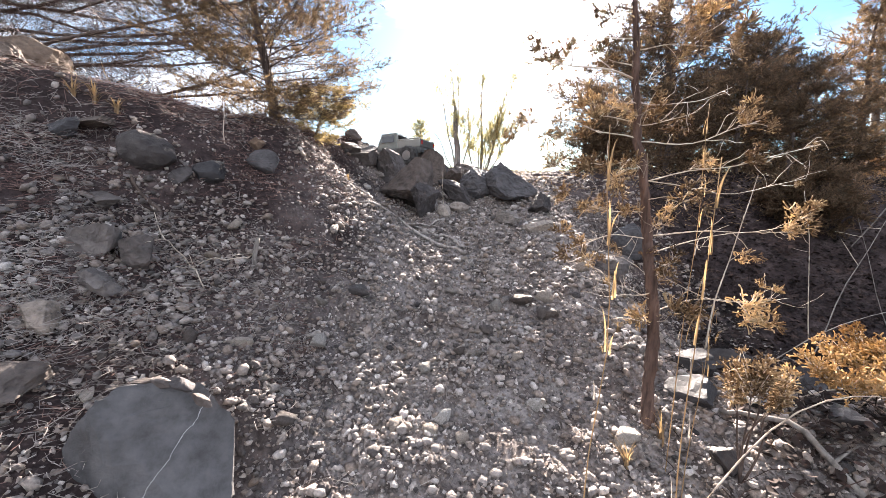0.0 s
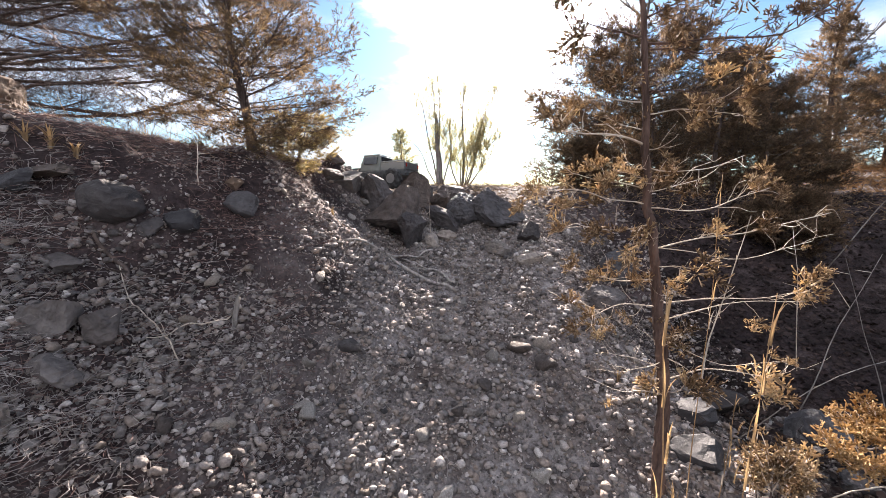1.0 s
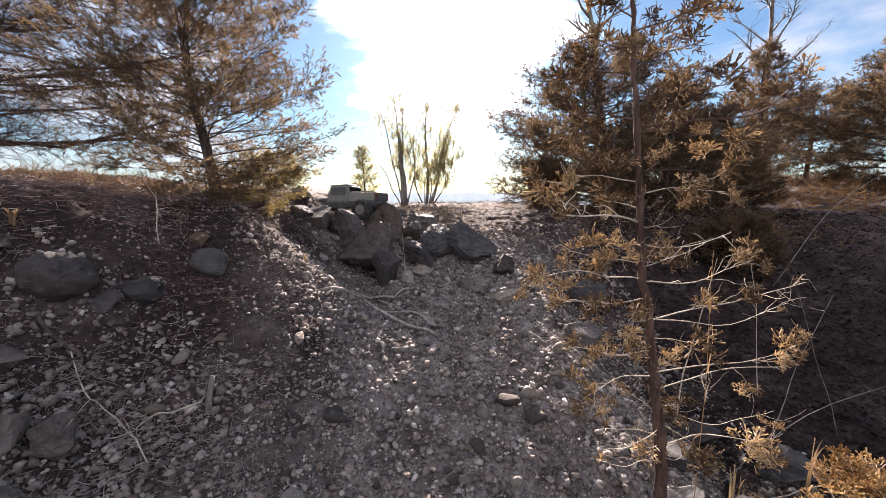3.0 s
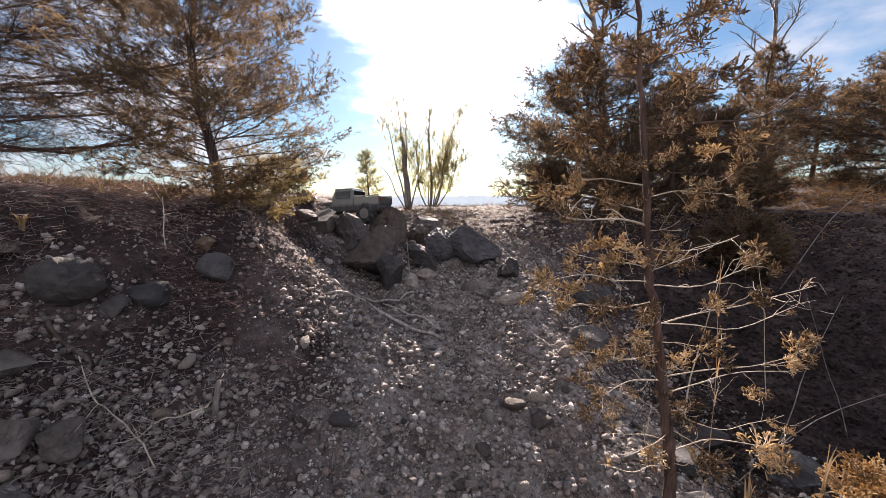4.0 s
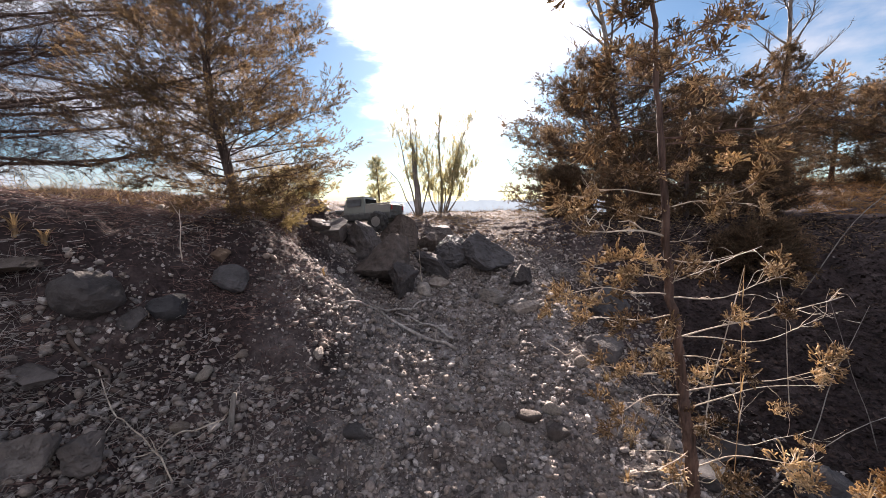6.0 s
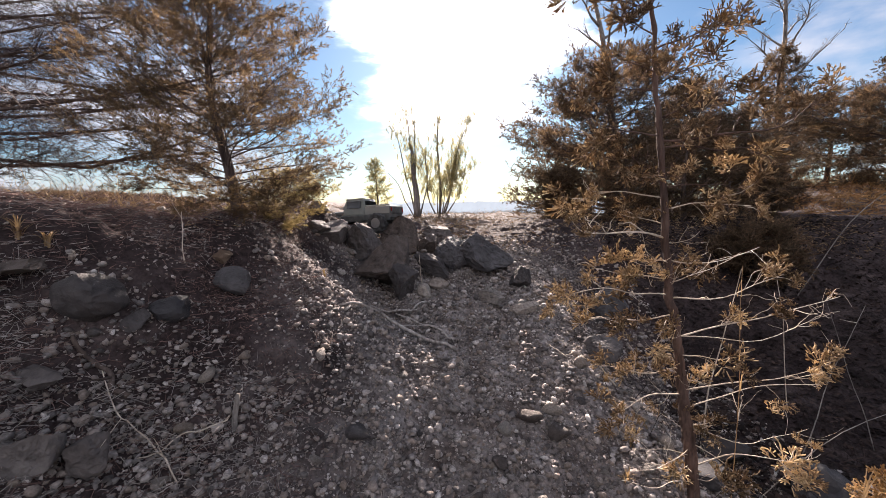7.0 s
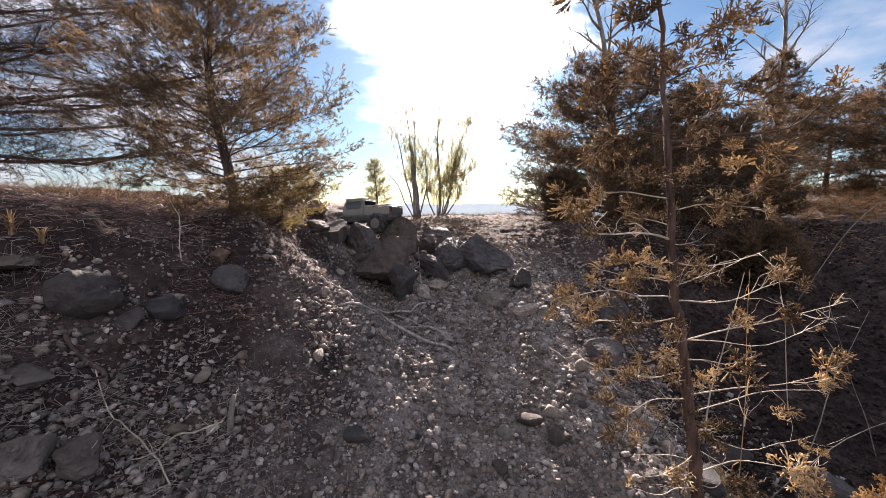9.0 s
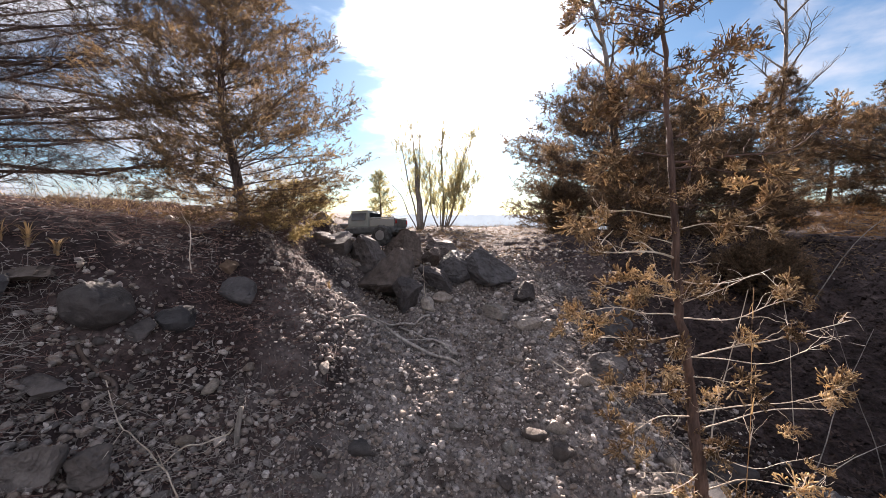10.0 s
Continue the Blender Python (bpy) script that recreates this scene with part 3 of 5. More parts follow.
# the big dark slab close to the start
def cracked_slab():
    at = ground_at(-0.55, 0.74)
    thing = root("slab_boulder", at, "big dark blue-grey slab split by a pale vein", "boulder")
    v, f = BALLS[5]
    v = np.sign(v) * np.abs(v) ** 0.42
    v = v * (0.15, 0.075, 0.155)
    for d, c in (((0.66, 0.35, 0.66), 0.125), ((-0.66, 0.3, 0.68), 0.12), ((0.25, -0.96, 0.1), 0.058), ((-0.25, -0.92, -0.3), 0.068), ((0.8, 0.6, 0.0), 0.11), ((-0.8, 0.55, 0.1), 0.12), ((0.0, 0.5, 0.85), 0.1)):
        d = np.array(d) / np.linalg.norm(d)
        h = v @ d
        v = v - np.where(h > c, h - c, 0)[:, None] * d
    rim = v / np.linalg.norm(v, axis=1)[:, None]
    for wave, amp in ((9, 0.008), (22, 0.005), (60, 0.003), (120, 0.0018)):
        v = v + rim * (amp * (0.5 - 1.5 * np.abs(noise3(v * wave, wave))))[:, None]
    v = turned(v, -32, -5, 14)
    v[:, 2] -= v[:, 2].min() + 0.13
    block = under("block", mesh_of("block", v, f, VEINED), thing)
    block.location = (0, 0, 0)
    # pale flakes along the top edge
    for k, (dx, dy, s) in enumerate(((-0.05, 0.035, 0.06), (-0.01, 0.04, 0.085), (0.035, 0.036, 0.095), (0.075, 0.03, 0.07))):
        c, cf = broken(62 + k, 3, 9, 0.04)
        c = turned(c * np.array((s * 0.44, s * 0.17, s * 0.14)), 0, 10 * (k - 1), -6 * k)
        near = v[np.hypot(v[:, 0] - dx, v[:, 1] - dy) < 0.03]
        top = near[:, 2].max() if len(near) else 0.1
        under("flake", mesh_of("flake", c + np.array(at) + (dx, dy, top - 0.003), cf, ROCK), thing, "pale flake of stone")


cracked_slab()


# ---- loose stones ----
def stone_group():
    rng = np.random.default_rng(21)
    shapes = []
    for k in range(14):
        v, f = broken(100 + k, 2, 11, 0.05, (0.4, 0.8))
        v = v * np.array((1.0, rng.uniform(0.6, 0.9), rng.uniform(0.45, 0.75)))
        shapes.append((v, f))
    kinds = (("grey angular stone lying loose on the gravel", STONE), ("pale limestone lump lying on the gravel", PALESTONE), ("dull brown-grey stone lying loose on the slope", ROCK))
    data = {}
    named = [  # x, y, radius, kind: stones that can be told apart
        (-0.29, 1.44, 0.055, 2), (-0.74, 1.28, 0.032, 0), (-0.44, 1.62, 0.042, 0), (-0.74, 1.41, 0.04, 1), (0.86, 1.5, 0.055, 1),
        (0.37, 2.4, 0.055, 1), (0.53, 2.26, 0.05, 1), (-0.37, 1.19, 0.042, 1), (-0.10, 1.0, 0.036, 1), (0.03, 1.06, 0.044, 1), (0.0, 1.0, 0.035, 1), (-0.37, 0.92, 0.045, 2),
        (0.27, 1.27, 0.035, 1), (0.52, 1.0, 0.05, 0), (0.33, 1.54, 0.055, 2), (0.42, 1.48, 0.06, 2), (0.43, 1.58, 0.055, 0), (0.23, 1.5, 0.04, 1), (0.18, 1.4, 0.042, 2), (0.14, 1.84, 0.03, 1), (0.1, 1.85, 0.026, 0), (-0.14, 1.73, 0.03, 0), (0.05, 1.62, 0.032, 0),
        (0.62, 2.2, 0.06, 0), (0.65, 1.78, 0.05, 0), (0.7, 1.65, 0.05, 2), (-0.66, 1.5, 0.04, 0), (-0.5, 1.42, 0.03, 2), (-0.03, 1.22, 0.035, 1), (0.12, 1.3, 0.04, 0), (0.3, 1.1, 0.04, 1), (-0.55, 1.08, 0.035, 1), (-0.41, 1.33, 0.035, 0),
    ]
    spots = [(x, y, r, k) for x, y, r, k in named]
    while len(spots) < 270:
        x, y = rng.uniform(-1.3, 1.3), 0.75 + 2.6 * rng.uniform() ** 1.3
        if x < -0.5 and rng.uniform() < (0.85 if y > 1.35 else 0.5):
            continue
        r = 0.014 + 0.02 * rng.uniform() ** 2
        spots.append((x, y, r, int(rng.choice((0, 0, 0, 1, 2, 2)))))
    for x, y, r, k in spots:
        shape = int(rng.integers(len(shapes)))
        if (shape, k) not in data:
            data[shape, k] = mesh_of("stone", *shapes[shape], kinds[k][1], True)
        ob = new("stone", data[shape, k])
        ob.matrix_basis = Matrix.Translation(ground_at(x, y, 0.28 * r)) @ Euler((rng.uniform(-0.5, 0.5), rng.uniform(-0.5, 0.5), rng.uniform(0, 6.3))).to_matrix().to_4x4() @ Matrix.Scale(r, 4)
        tagged(ob, kinds[k][0], "stone", "loose stones on the slope")


stone_group()


def gravel():
    rng = np.random.default_rng(31)

    def pebbles(name, label, n, sub, size, box, keep, mat, planes):
        shapes = []
        for k in range(8):
            v, f = broken(200 + k + sub * 50, max(sub, 1), planes, 0.04, (0.42, 0.85))
            if sub == 0:
                v = np.array([(1, 0, 0), (-1, 0, 0), (0, 1, 0), (0, -1, 0), (0, 0, 1), (0, 0, -1)]) * rng.uniform(0.6, 1.25, (6, 1)) + rng.normal(0, 0.14, (6, 3))
                f = np.array([(0, 2, 4), (2, 1, 4), (1, 3, 4), (3, 0, 4), (2, 0, 5), (1, 2, 5), (3, 1, 5), (0, 3, 5)])
            shapes.append((v * np.array((1.0, rng.uniform(0.65, 0.95), rng.uniform(0.5, 0.8))), f))
        x, y = rng.uniform(box[0], box[1], n), box[2] + (box[3] - box[2]) * rng.uniform(0, 1, n) ** 1.5
        on = keep(x, y) * smooth(box[2], box[2] + 0.35, y + 0.2 * hash_noise(x, y, 4, 33)) > rng.uniform(0, 1, n)
        x, y = x[on], y[on]
        r = size[0] + (size[1] - size[0]) * rng.uniform(0, 1, len(x)) ** 2.7
        z = height(x, y) + r * rng.uniform(0.1, 0.7, len(x))
        s = Soup()
        scatter(s, shapes, np.stack([x, y, z], -1), np.stack([rng.normal(0, 0.45, len(x)), rng.normal(0, 0.45, len(x)), np.ones(len(x))], -1), r, rng)
        tagged(new(name, s.mesh(name, mat, sub > 0)), label, "gravel", kind="stuff")

    run = lambda x, y: np.clip(smooth(-0.85, -0.15, x + 0.25 * hash_noise(x, y, 3, 8)) * (0.6 + 0.7 * hash_noise(x, y, 4, 9)) + 0.46 - 0.46 * smooth(-0.35, -0.7, x) * smooth(1.25, 1.6, y), 0.015, 1)
    pebbles("gravel", "grey and beige angular gravel covering the slope", 26000, 1, (0.005, 0.023), (-1.4, 1.6, 0.25, 3.4), run, GRAVEL, 7)
    pebbles("grit", "fine grey and brown grit between the stones", 80000, 0, (0.003, 0.0105), (-1.1, 1.25, 0.35, 3.1), lambda x, y: 0.25 + 0.75 * run(x, y), GRAVEL, 4)
    pebbles("bank_gravel", "small grey and pinkish pebbles on the lower bank", 7000, 1, (0.005, 0.017), (-1.15, -0.05, 0.72, 1.55), lambda x, y: np.clip(0.55 + 0.6 * hash_noise(x, y, 5, 43), 0.1, 1), GRAVEL, 7)
    pebbles("terrace_gravel", "small pale stones scattered over the flat terrace", 1600, 1, (0.006, 0.02), (-1.2, 3.6, 3.0, 8.0), lambda x, y: 0.6 + 0 * x, GRAVEL, 6)


gravel()


# ---- trees ----
RNG = np.random.default_rng(77)
SPRAY_MID = [sprig_shape(RNG, 13, 0.44, 0.034, 1.05) for _ in range(6)]
SPRAY_FAR = [sprig_shape(RNG, 11, 0.46, 0.046, 1.1) for _ in range(6)]
SPRAY_WISP = [sprig_shape(RNG, 9, 0.55, 0.024, 0.9) for _ in range(5)]


def child(name, me, parent):
    """A sub-part whose mesh lies in its parent part's axes."""
    ob = new(name, me)
    ob.parent = parent
    return ob


def side_shoots(line, rng, count, long, rise=0.15, taper=0.6):
    """Shoots off a limb: start, way and length."""
    n = len(line)
    s = rng.uniform(0.22, 1.0, count)
    at = np.stack([np.interp(s * (n - 1), np.arange(n), line[:, k]) for k in range(3)], -1)
    ahead = line[-1] - line[0]
    ahead = ahead / (np.linalg.norm(ahead) + 1e-9)
    side = np.cross(ahead, [0, 0, 1.0])
    side /= np.linalg.norm(side) + 1e-9
    sign = rng.choice((-1, 1), count)[:, None]
    way = ahead * rng.uniform(0.5, 1.0, (count, 1)) + side * sign * rng.uniform(0.35, 1.0, (count, 1)) + np.array([0, 0, 1.0]) * rng.normal(rise, 0.3, (count, 1))
    way /= np.linalg.norm(way, axis=1)[:, None]
    return at, way, long * (1.0 - taper * s) * rng.uniform(0.6, 1.2, count)


def trunk_line(base, top, bend, rng, n=12):
    return curve(base, top, 0, bend, n, rng)


def conifer(name, label, base, top, radius, wide, limbs, shoots, spray, size, mat, bark=BARK, seed=1, low=0.08, belly=0.25, rise=0.25, bare=0.0, fill=1.0, shoot=0.3, swing=None, per=4, droop=0.0, blunt=0.75, twig=0.003, loose=0.85, limb=1.0, curl=0.0):
    """A cedar or pine: trunk, limbs in all directions, shoots, and sprays of leaves on them."""
    rng = np.random.default_rng(seed)
    base, top = np.array(base, float), np.array(top, float)
    thing = root(name, base, label, "tree")
    line = trunk_line(base - (0, 0, 0.05), top, 0.012 * np.linalg.norm(top - base), rng)
    tall = np.linalg.norm(top - base)
    r = radius * np.linspace(1, 0.1, len(line)) ** 0.9
    r[0] *= 1.25
    under("trunk", mesh_of("trunk", *tube(line, r, 9), bark, True), thing)
    wood, crown = Soup(), Soup()
    pl, wy, sz = [], [], []
    for k in range(limbs):
        h = low + (0.97 - low) * ((k + rng.uniform(0, 1)) / limbs)
        az = 2.4 * k + rng.uniform(-0.4, 0.4)
        if swing is not None:
            az = swing[0] + swing[1] * rng.uniform(-1, 1)
        shape = min(1.0, (h - low) / max(belly - low, 1e-3) * 0.55 + 0.45) if h < belly else max(0.06, ((1 - h) / (1 - belly)) ** blunt)
        ln = wide * shape * rng.uniform(0.72, 1.15)
        a = np.array([np.interp(h * (len(line) - 1), np.arange(len(line)), line[:, q]) for q in range(3)])
        lift = rise * rng.uniform(0.4, 1.5) * min(1.0, max(0.1, h / 0.24)) + 0.35 * max(0, h - 0.55)
        b = a + ln * np.array([math.sin(az), math.cos(az), lift])
        arm = curve(a, b, -droop * ln, 0.035 * ln, 8, rng)
        lr = limb * radius * (0.08 + 0.19 * shape) * (1 - 0.45 * h)
        under("limb", mesh_of("limb", *tube(arm, lr * np.linspace(1, 0.16, 8), 6), bark, True), thing)
        at, way, sl = side_shoots(arm, rng, max(3, int(shoots * (0.35 + 0.65 * shape))), shoot * (0.35 + 0.65 * shape) * wide)
        for p, w, l in zip(at, way, sl):
            q = p + w * l + np.array([0, 0, 0.12 * l])
            if curl:
                q = q + rng.normal(0, curl * l, 3) - (0, 0, curl * l)
                m = (p + q) / 2 + rng.normal(0, curl * l * 0.6, 3)
                wood.add(*tube(np.stack([p, p + 0.55 * (m - p) + w * 0.12 * l, m, m + 0.5 * (q - m) + w * 0.1 * l, q]), min(lr * 0.3, twig) * np.array([1, 0.9, 0.75, 0.6, 0.4]), 3))
                for _ in range(2):
                    wood.add(*tube(np.stack([m, m + (q - p) * 0.25 + rng.normal(0, 0.14 * l, 3), m + (q - p) * 0.4 + rng.normal(0, 0.25 * l, 3)]), min(lr * 0.3, twig) * np.array([0.7, 0.55, 0.4]), 3))
            else:
                wood.add(*tube(np.stack([p, (p + q) / 2 + (0, 0, 0.04 * l), q]), min(lr * 0.3, twig) * np.array([1, 0.75, 0.3]), 3))
            for s in rng.uniform(0.12, 1.05, per):
                if rng.uniform() < fill and rng.uniform() > bare * (1 - s):
                    pl.append(p + (q - p) * s + rng.normal(0, 0.35 * size, 3)), wy.append(w + rng.normal(0, loose, 3) + (0, 0, 0.2)), sz.append(size * rng.uniform(0.6, 1.3))
        for s in np.linspace(0.82, 1.0, 3):
            pl.append(a + (b - a) * s), wy.append(b - a + rng.normal(0, 0.25 * ln, 3)), sz.append(size * rng.uniform(0.8, 1.3))
    for s in np.linspace(0.9, 1, 6):
        pl.append(line[0] + (line[-1] - line[0]) * s), wy.append(rng.normal(0, 0.5, 3) + (0, 0, 1)), sz.append(size)
    tagged(under("fine_brushwood", wood.mesh("fine_brushwood", bark), thing), kind="stuff")
    scatter(crown, spray, pl, wy, sz, rng)
    under("crown", crown.mesh("crown", mat), thing)
    return thing


def bare_tree(name, label, base, top, radius, limbs, long, seed, bark=GREYBARK, low=0.35, rise=0.9, twigs=9):
    """A leafless tree: trunk, forked limbs and fine twigs."""
    rng = np.random.default_rng(seed)
    base, top = np.array(base, float), np.array(top, float)
    thing = root(name, base, label, "tree")
    line = trunk_line(base - (0, 0, 0.05), top, 0.02 * np.linalg.norm(top - base), rng)
    under("trunk", mesh_of("trunk", *tube(line, radius * np.linspace(1, 0.25, len(line)), 8), bark, True), thing)
    wood = Soup()
    for k in range(limbs):
        h = low + (1 - low) * (k + 0.5) / limbs
        az = 2.4 * k + rng.uniform(-0.5, 0.5)
        a = np.array([np.interp(h * (len(line) - 1), np.arange(len(line)), line[:, q]) for q in range(3)])
        ln = long * (1.15 - 0.6 * h) * rng.uniform(0.7, 1.2)
        b = a + ln * np.array([math.sin(az), math.cos(az), rise * rng.uniform(0.4, 1.3)])
        limb = curve(a, b, 0.06 * ln, 0.05 * ln, 8, rng)
        under("limb", mesh_of("limb", *tube(limb, radius * 0.34 * np.linspace(1, 0.12, 8), 6), bark, True), thing)
        at, way, sl = side_shoots(limb, rng, twigs, 0.55 * ln, 0.45, 0.4)
        for p, w, l in zip(at, way, sl):
            t = curve(p, p + w * l, 0.05 * l, 0.05 * l, 5, rng)
            wood.add(*tube(t, radius * 0.11 * np.linspace(1, 0.2, 5), 4))
            for q in range(3):
                c = t[rng.integers(1, 4)]
                wood.add(*tube(np.stack([c, c + (w + rng.normal(0, 0.6, 3)) * 0.35 * l]), radius * np.array([0.06, 0.02]), 3))
    tagged(under("fine_brushwood", wood.mesh("fine_brushwood", bark), thing), kind="stuff")
    return thing


# the young cedar on the bank
conifer("cedar_tree", "young bronze-green cedar growing on top of the bank", ground_at(-0.875, 2.12), (-1.03, 2.2, 2.0), 0.026, 0.58, 130, 20, SPRAY_MID, 0.033, CEDAR, seed=3, low=0.03, belly=0.16, rise=0.38, fill=0.63, shoot=0.42, per=12, blunt=0.55, loose=0.6, limb=0.6)
conifer("cedar_bush", "low yellowish cedar skirt beside the young cedar", ground_at(-0.78, 2.4), ground_at(-0.7, 2.42, 0.32), 0.008, 0.27, 40, 12, SPRAY_MID, 0.034, CEDAR_YELLOW, seed=4, low=0.03, belly=0.25, rise=0.4, per=7, fill=0.85, blunt=0.5, limb=0.6)
# the tall tree whose long level limbs reach in from the west
conifer("pine_tree", "large tree with long level dark limbs and wispy twigs", ground_at(-4.3, 3.2), (-4.25, 3.25, 3.3), 0.085, 3.25, 46, 90, SPRAY_WISP, 0.05, PINE, seed=8, low=0.13, belly=0.15, rise=0.04, fill=0.45, shoot=0.15, per=4, swing=(1.62, 0.45), blunt=0.42, droop=0.03, twig=0.0022, curl=0.3)
# the big cedars on the east side
conifer("cedar_tree", "big dense dark cedar with a bronze sheen", ground_at(2.98, 5.6), (2.9, 5.7, 2.5), 0.11, 1.85, 96, 24, SPRAY_FAR, 0.085, CEDAR_DARK, seed=12, low=0.02, belly=0.1, rise=0.2, fill=0.9, shoot=0.32, per=8, blunt=0.4, twig=0.006, limb=0.7)
conifer("cedar_tree", "dark cedar standing in the shade behind others", ground_at(4.6, 6.2), (4.55, 6.2, 2.6), 0.09, 1.25, 64, 18, SPRAY_FAR, 0.085, CEDAR_DARK, seed=13, low=0.02, belly=0.12, rise=0.2, fill=0.8, per=7, limb=0.7)
conifer("cedar_tree", "slim dark cedar with a pointed top", ground_at(5.8, 5.8), (5.74, 5.8, 3.0), 0.06, 1.0, 64, 16, SPRAY_FAR, 0.08, CEDAR_DARK, seed=14, low=0.06, belly=0.2, rise=0.25, fill=0.8, per=7, blunt=0.85, limb=0.7)
conifer("cedar_tree", "broad bushy cedar at the edge of the field", ground_at(7.0, 4.8), (7.0, 4.8, 2.8), 0.10, 1.65, 84, 20, SPRAY_FAR, 0.09, CEDAR_DARK, seed=15, low=0.01, belly=0.2, rise=0.2, fill=0.95, per=8, limb=0.7)
for k, (x, y, t, w) in enumerate(((1.75, 4.6, 0.55, 0.4), (2.1, 3.9, 0.8, 0.55), (2.75, 3.9, 0.95, 0.7), (3.4, 4.1, 1.05, 0.75), (2.6, 2.9, 0.35, 0.4), (4.35, 4.7, 0.55, 0.5))):
    conifer("cedar_bush", "low dark cedar bush under the bigger cedars", ground_at(x, y), ground_at(x, y, t), 0.03, w, 44, 16, SPRAY_FAR, 0.065, CEDAR_DARK, seed=80 + k, low=0.03, belly=0.3, rise=0.3, fill=0.7, per=6, blunt=0.5, limb=0.7)
conifer("cedar_bush", "low spreading dark cedar along the field", ground_at(7.4, 6.4), ground_at(7.4, 6.4, 1.5), 0.05, 1.5, 50, 18, SPRAY_FAR, 0.09, CEDAR_DARK, seed=88, low=0.02, belly=0.3, rise=0.2, fill=0.9, per=7, blunt=0.5, limb=0.7)
bare_tree("bare_tree", "leafless grey tree rising above the cedars", ground_at(4.1, 6.9), (2.9, 6.9, 5.3), 0.075, 15, 1.0, 5)
bare_tree("bare_tree", "slender leafless grey tree above the cedars", ground_at(6.85, 6.6), (6.45, 6.6, 5.0), 0.06, 14, 0.9, 6)


# the shrubs on the terrace
def pale_shrub(name, label, base, stems, seed, spray=0.1):
    rng = np.random.default_rng(seed)
    base = np.array(base, float)
    thing = root(name, base, label, "shrub")
    crown = Soup()
    pl, wy, sz = [], [], []
    for dx, dz, r, leaves, lean in stems:
        a = base + (0.12 * dx, 0, -0.03)
        b = base + (dx, lean, dz)
        line = curve(a, b, 0, 0.03, 8, rng)
        line[3:, 0] -= 0.1 * dx * np.sin(np.linspace(0, 3.1, 5))
        under("stem", mesh_of("stem", *tube(line, r * np.linspace(1, 0.35, 8), 7), GREYBARK, True), thing)
        for k in range(int(leaves * 3.5)):
            s = rng.uniform(0.35, 1.0)
            p = np.array([np.interp(s * 7, np.arange(8), line[:, q]) for q in range(3)])
            p = p + np.array([rng.normal(0, 0.06), rng.normal(0, 0.08), rng.normal(0, 0.03)])
            pl.append(p), wy.append((rng.normal(0, 0.35), rng.normal(0, 0.35), 1)), sz.append(spray * rng.uniform(0.6, 1.4))
    scatter(crown, SPRAY_FAR, pl, wy, sz, rng)
    under("foliage", crown.mesh("foliage", PALELEAF), thing)


pale_shrub("shrub", "sparse upright shrub with a broken grey stem", ground_at(0.15, 5.8), ((-0.08, 1.0, 0.055, 6, 0), (-0.14, 1.5, 0.014, 26, 0.1), (-0.33, 1.25, 0.012, 12, 0), (-0.42, 0.62, 0.01, 0, 0), (0.12, 0.9, 0.012, 16, 0), (-0.02, 1.42, 0.013, 18, 0)), 41)
pale_shrub("shrub", "sparse backlit shrub with upright pale leaves", ground_at(0.47, 6.0), ((0.0, 1.42, 0.022, 34, 0), (0.48, 1.42, 0.015, 44, 0), (0.34, 1.0, 0.012, 38, 0.1), (-0.25, 0.95, 0.012, 18, 0), (0.56, 0.75, 0.012, 30, 0), (0.16, 0.62, 0.01, 20, 0), (-0.14, 0.55, 0.01, 14, 0)), 42)
conifer("small_tree", "small slim evergreen standing alone on the terrace", ground_at(-0.47, 7.0), (-0.52, 7.0, 1.45), 0.02, 0.2, 26, 6, SPRAY_FAR, 0.1, PALELEAF, seed=45, low=0.05, belly=0.2, rise=0.6, per=3)


# ---- the cedar sapling beside the slope ----
def tuft_shape(rng, shoots=14, sides=5, thick=0.036):
    """A clump of juniper sprays of radius about 1, growing along +z: forked blunt shoots from one foot."""
    soup = Soup()

    def shoot(a, b, r):
        d = (b - a) / (np.linalg.norm(b - a) + 1e-9)
        u = np.cross(d, (0.31, 0.77, 0.21))
        u /= np.linalg.norm(u)
        q = np.cross(d, u)
        ring = [np.cos(k) * u + np.sin(k) * q for k in (0, 2.094, 4.189)]
        v = [a + 0.7 * r * k for k in ring] + [a + (b - a) * 0.85 + 1.15 * r * k for k in ring] + [b]
        soup.add(v, [(0, 1, 4), (0, 4, 3), (1, 2, 5), (1, 5, 4), (2, 0, 3), (2, 3, 5), (3, 4, 6), (4, 5, 6), (5, 3, 6)])

    for k in range(shoots):
        az, fan = 2.4 * k + rng.uniform(-0.4, 0.4), 1.3 * math.sqrt((k + 0.5) / shoots) * rng.uniform(0.8, 1.15)
        d = np.array([math.sin(fan) * math.cos(az), math.sin(fan) * math.sin(az), math.cos(fan)])
        a = d * rng.uniform(0.0, 0.5) - (0, 0, 0.3)
        b = a + (d + rng.normal(0, 0.25, 3)) * rng.uniform(0.35, 0.6)
        shoot(a, b, thick)
        for j in range(sides):
            s = rng.uniform(0.2, 0.95)
            o = a + (b - a) * s
            w = d + rng.normal(0, 0.55, 3)
            shoot(o, o + w / np.linalg.norm(w) * rng.uniform(0.18, 0.36), thick * 0.95)
    return np.concatenate(soup.v), np.concatenate(soup.f)


TUFTS = [tuft_shape(RNG) for _ in range(7)]
TUFTS_SMALL = [tuft_shape(RNG, 5, 3, 0.055) for _ in range(7)]


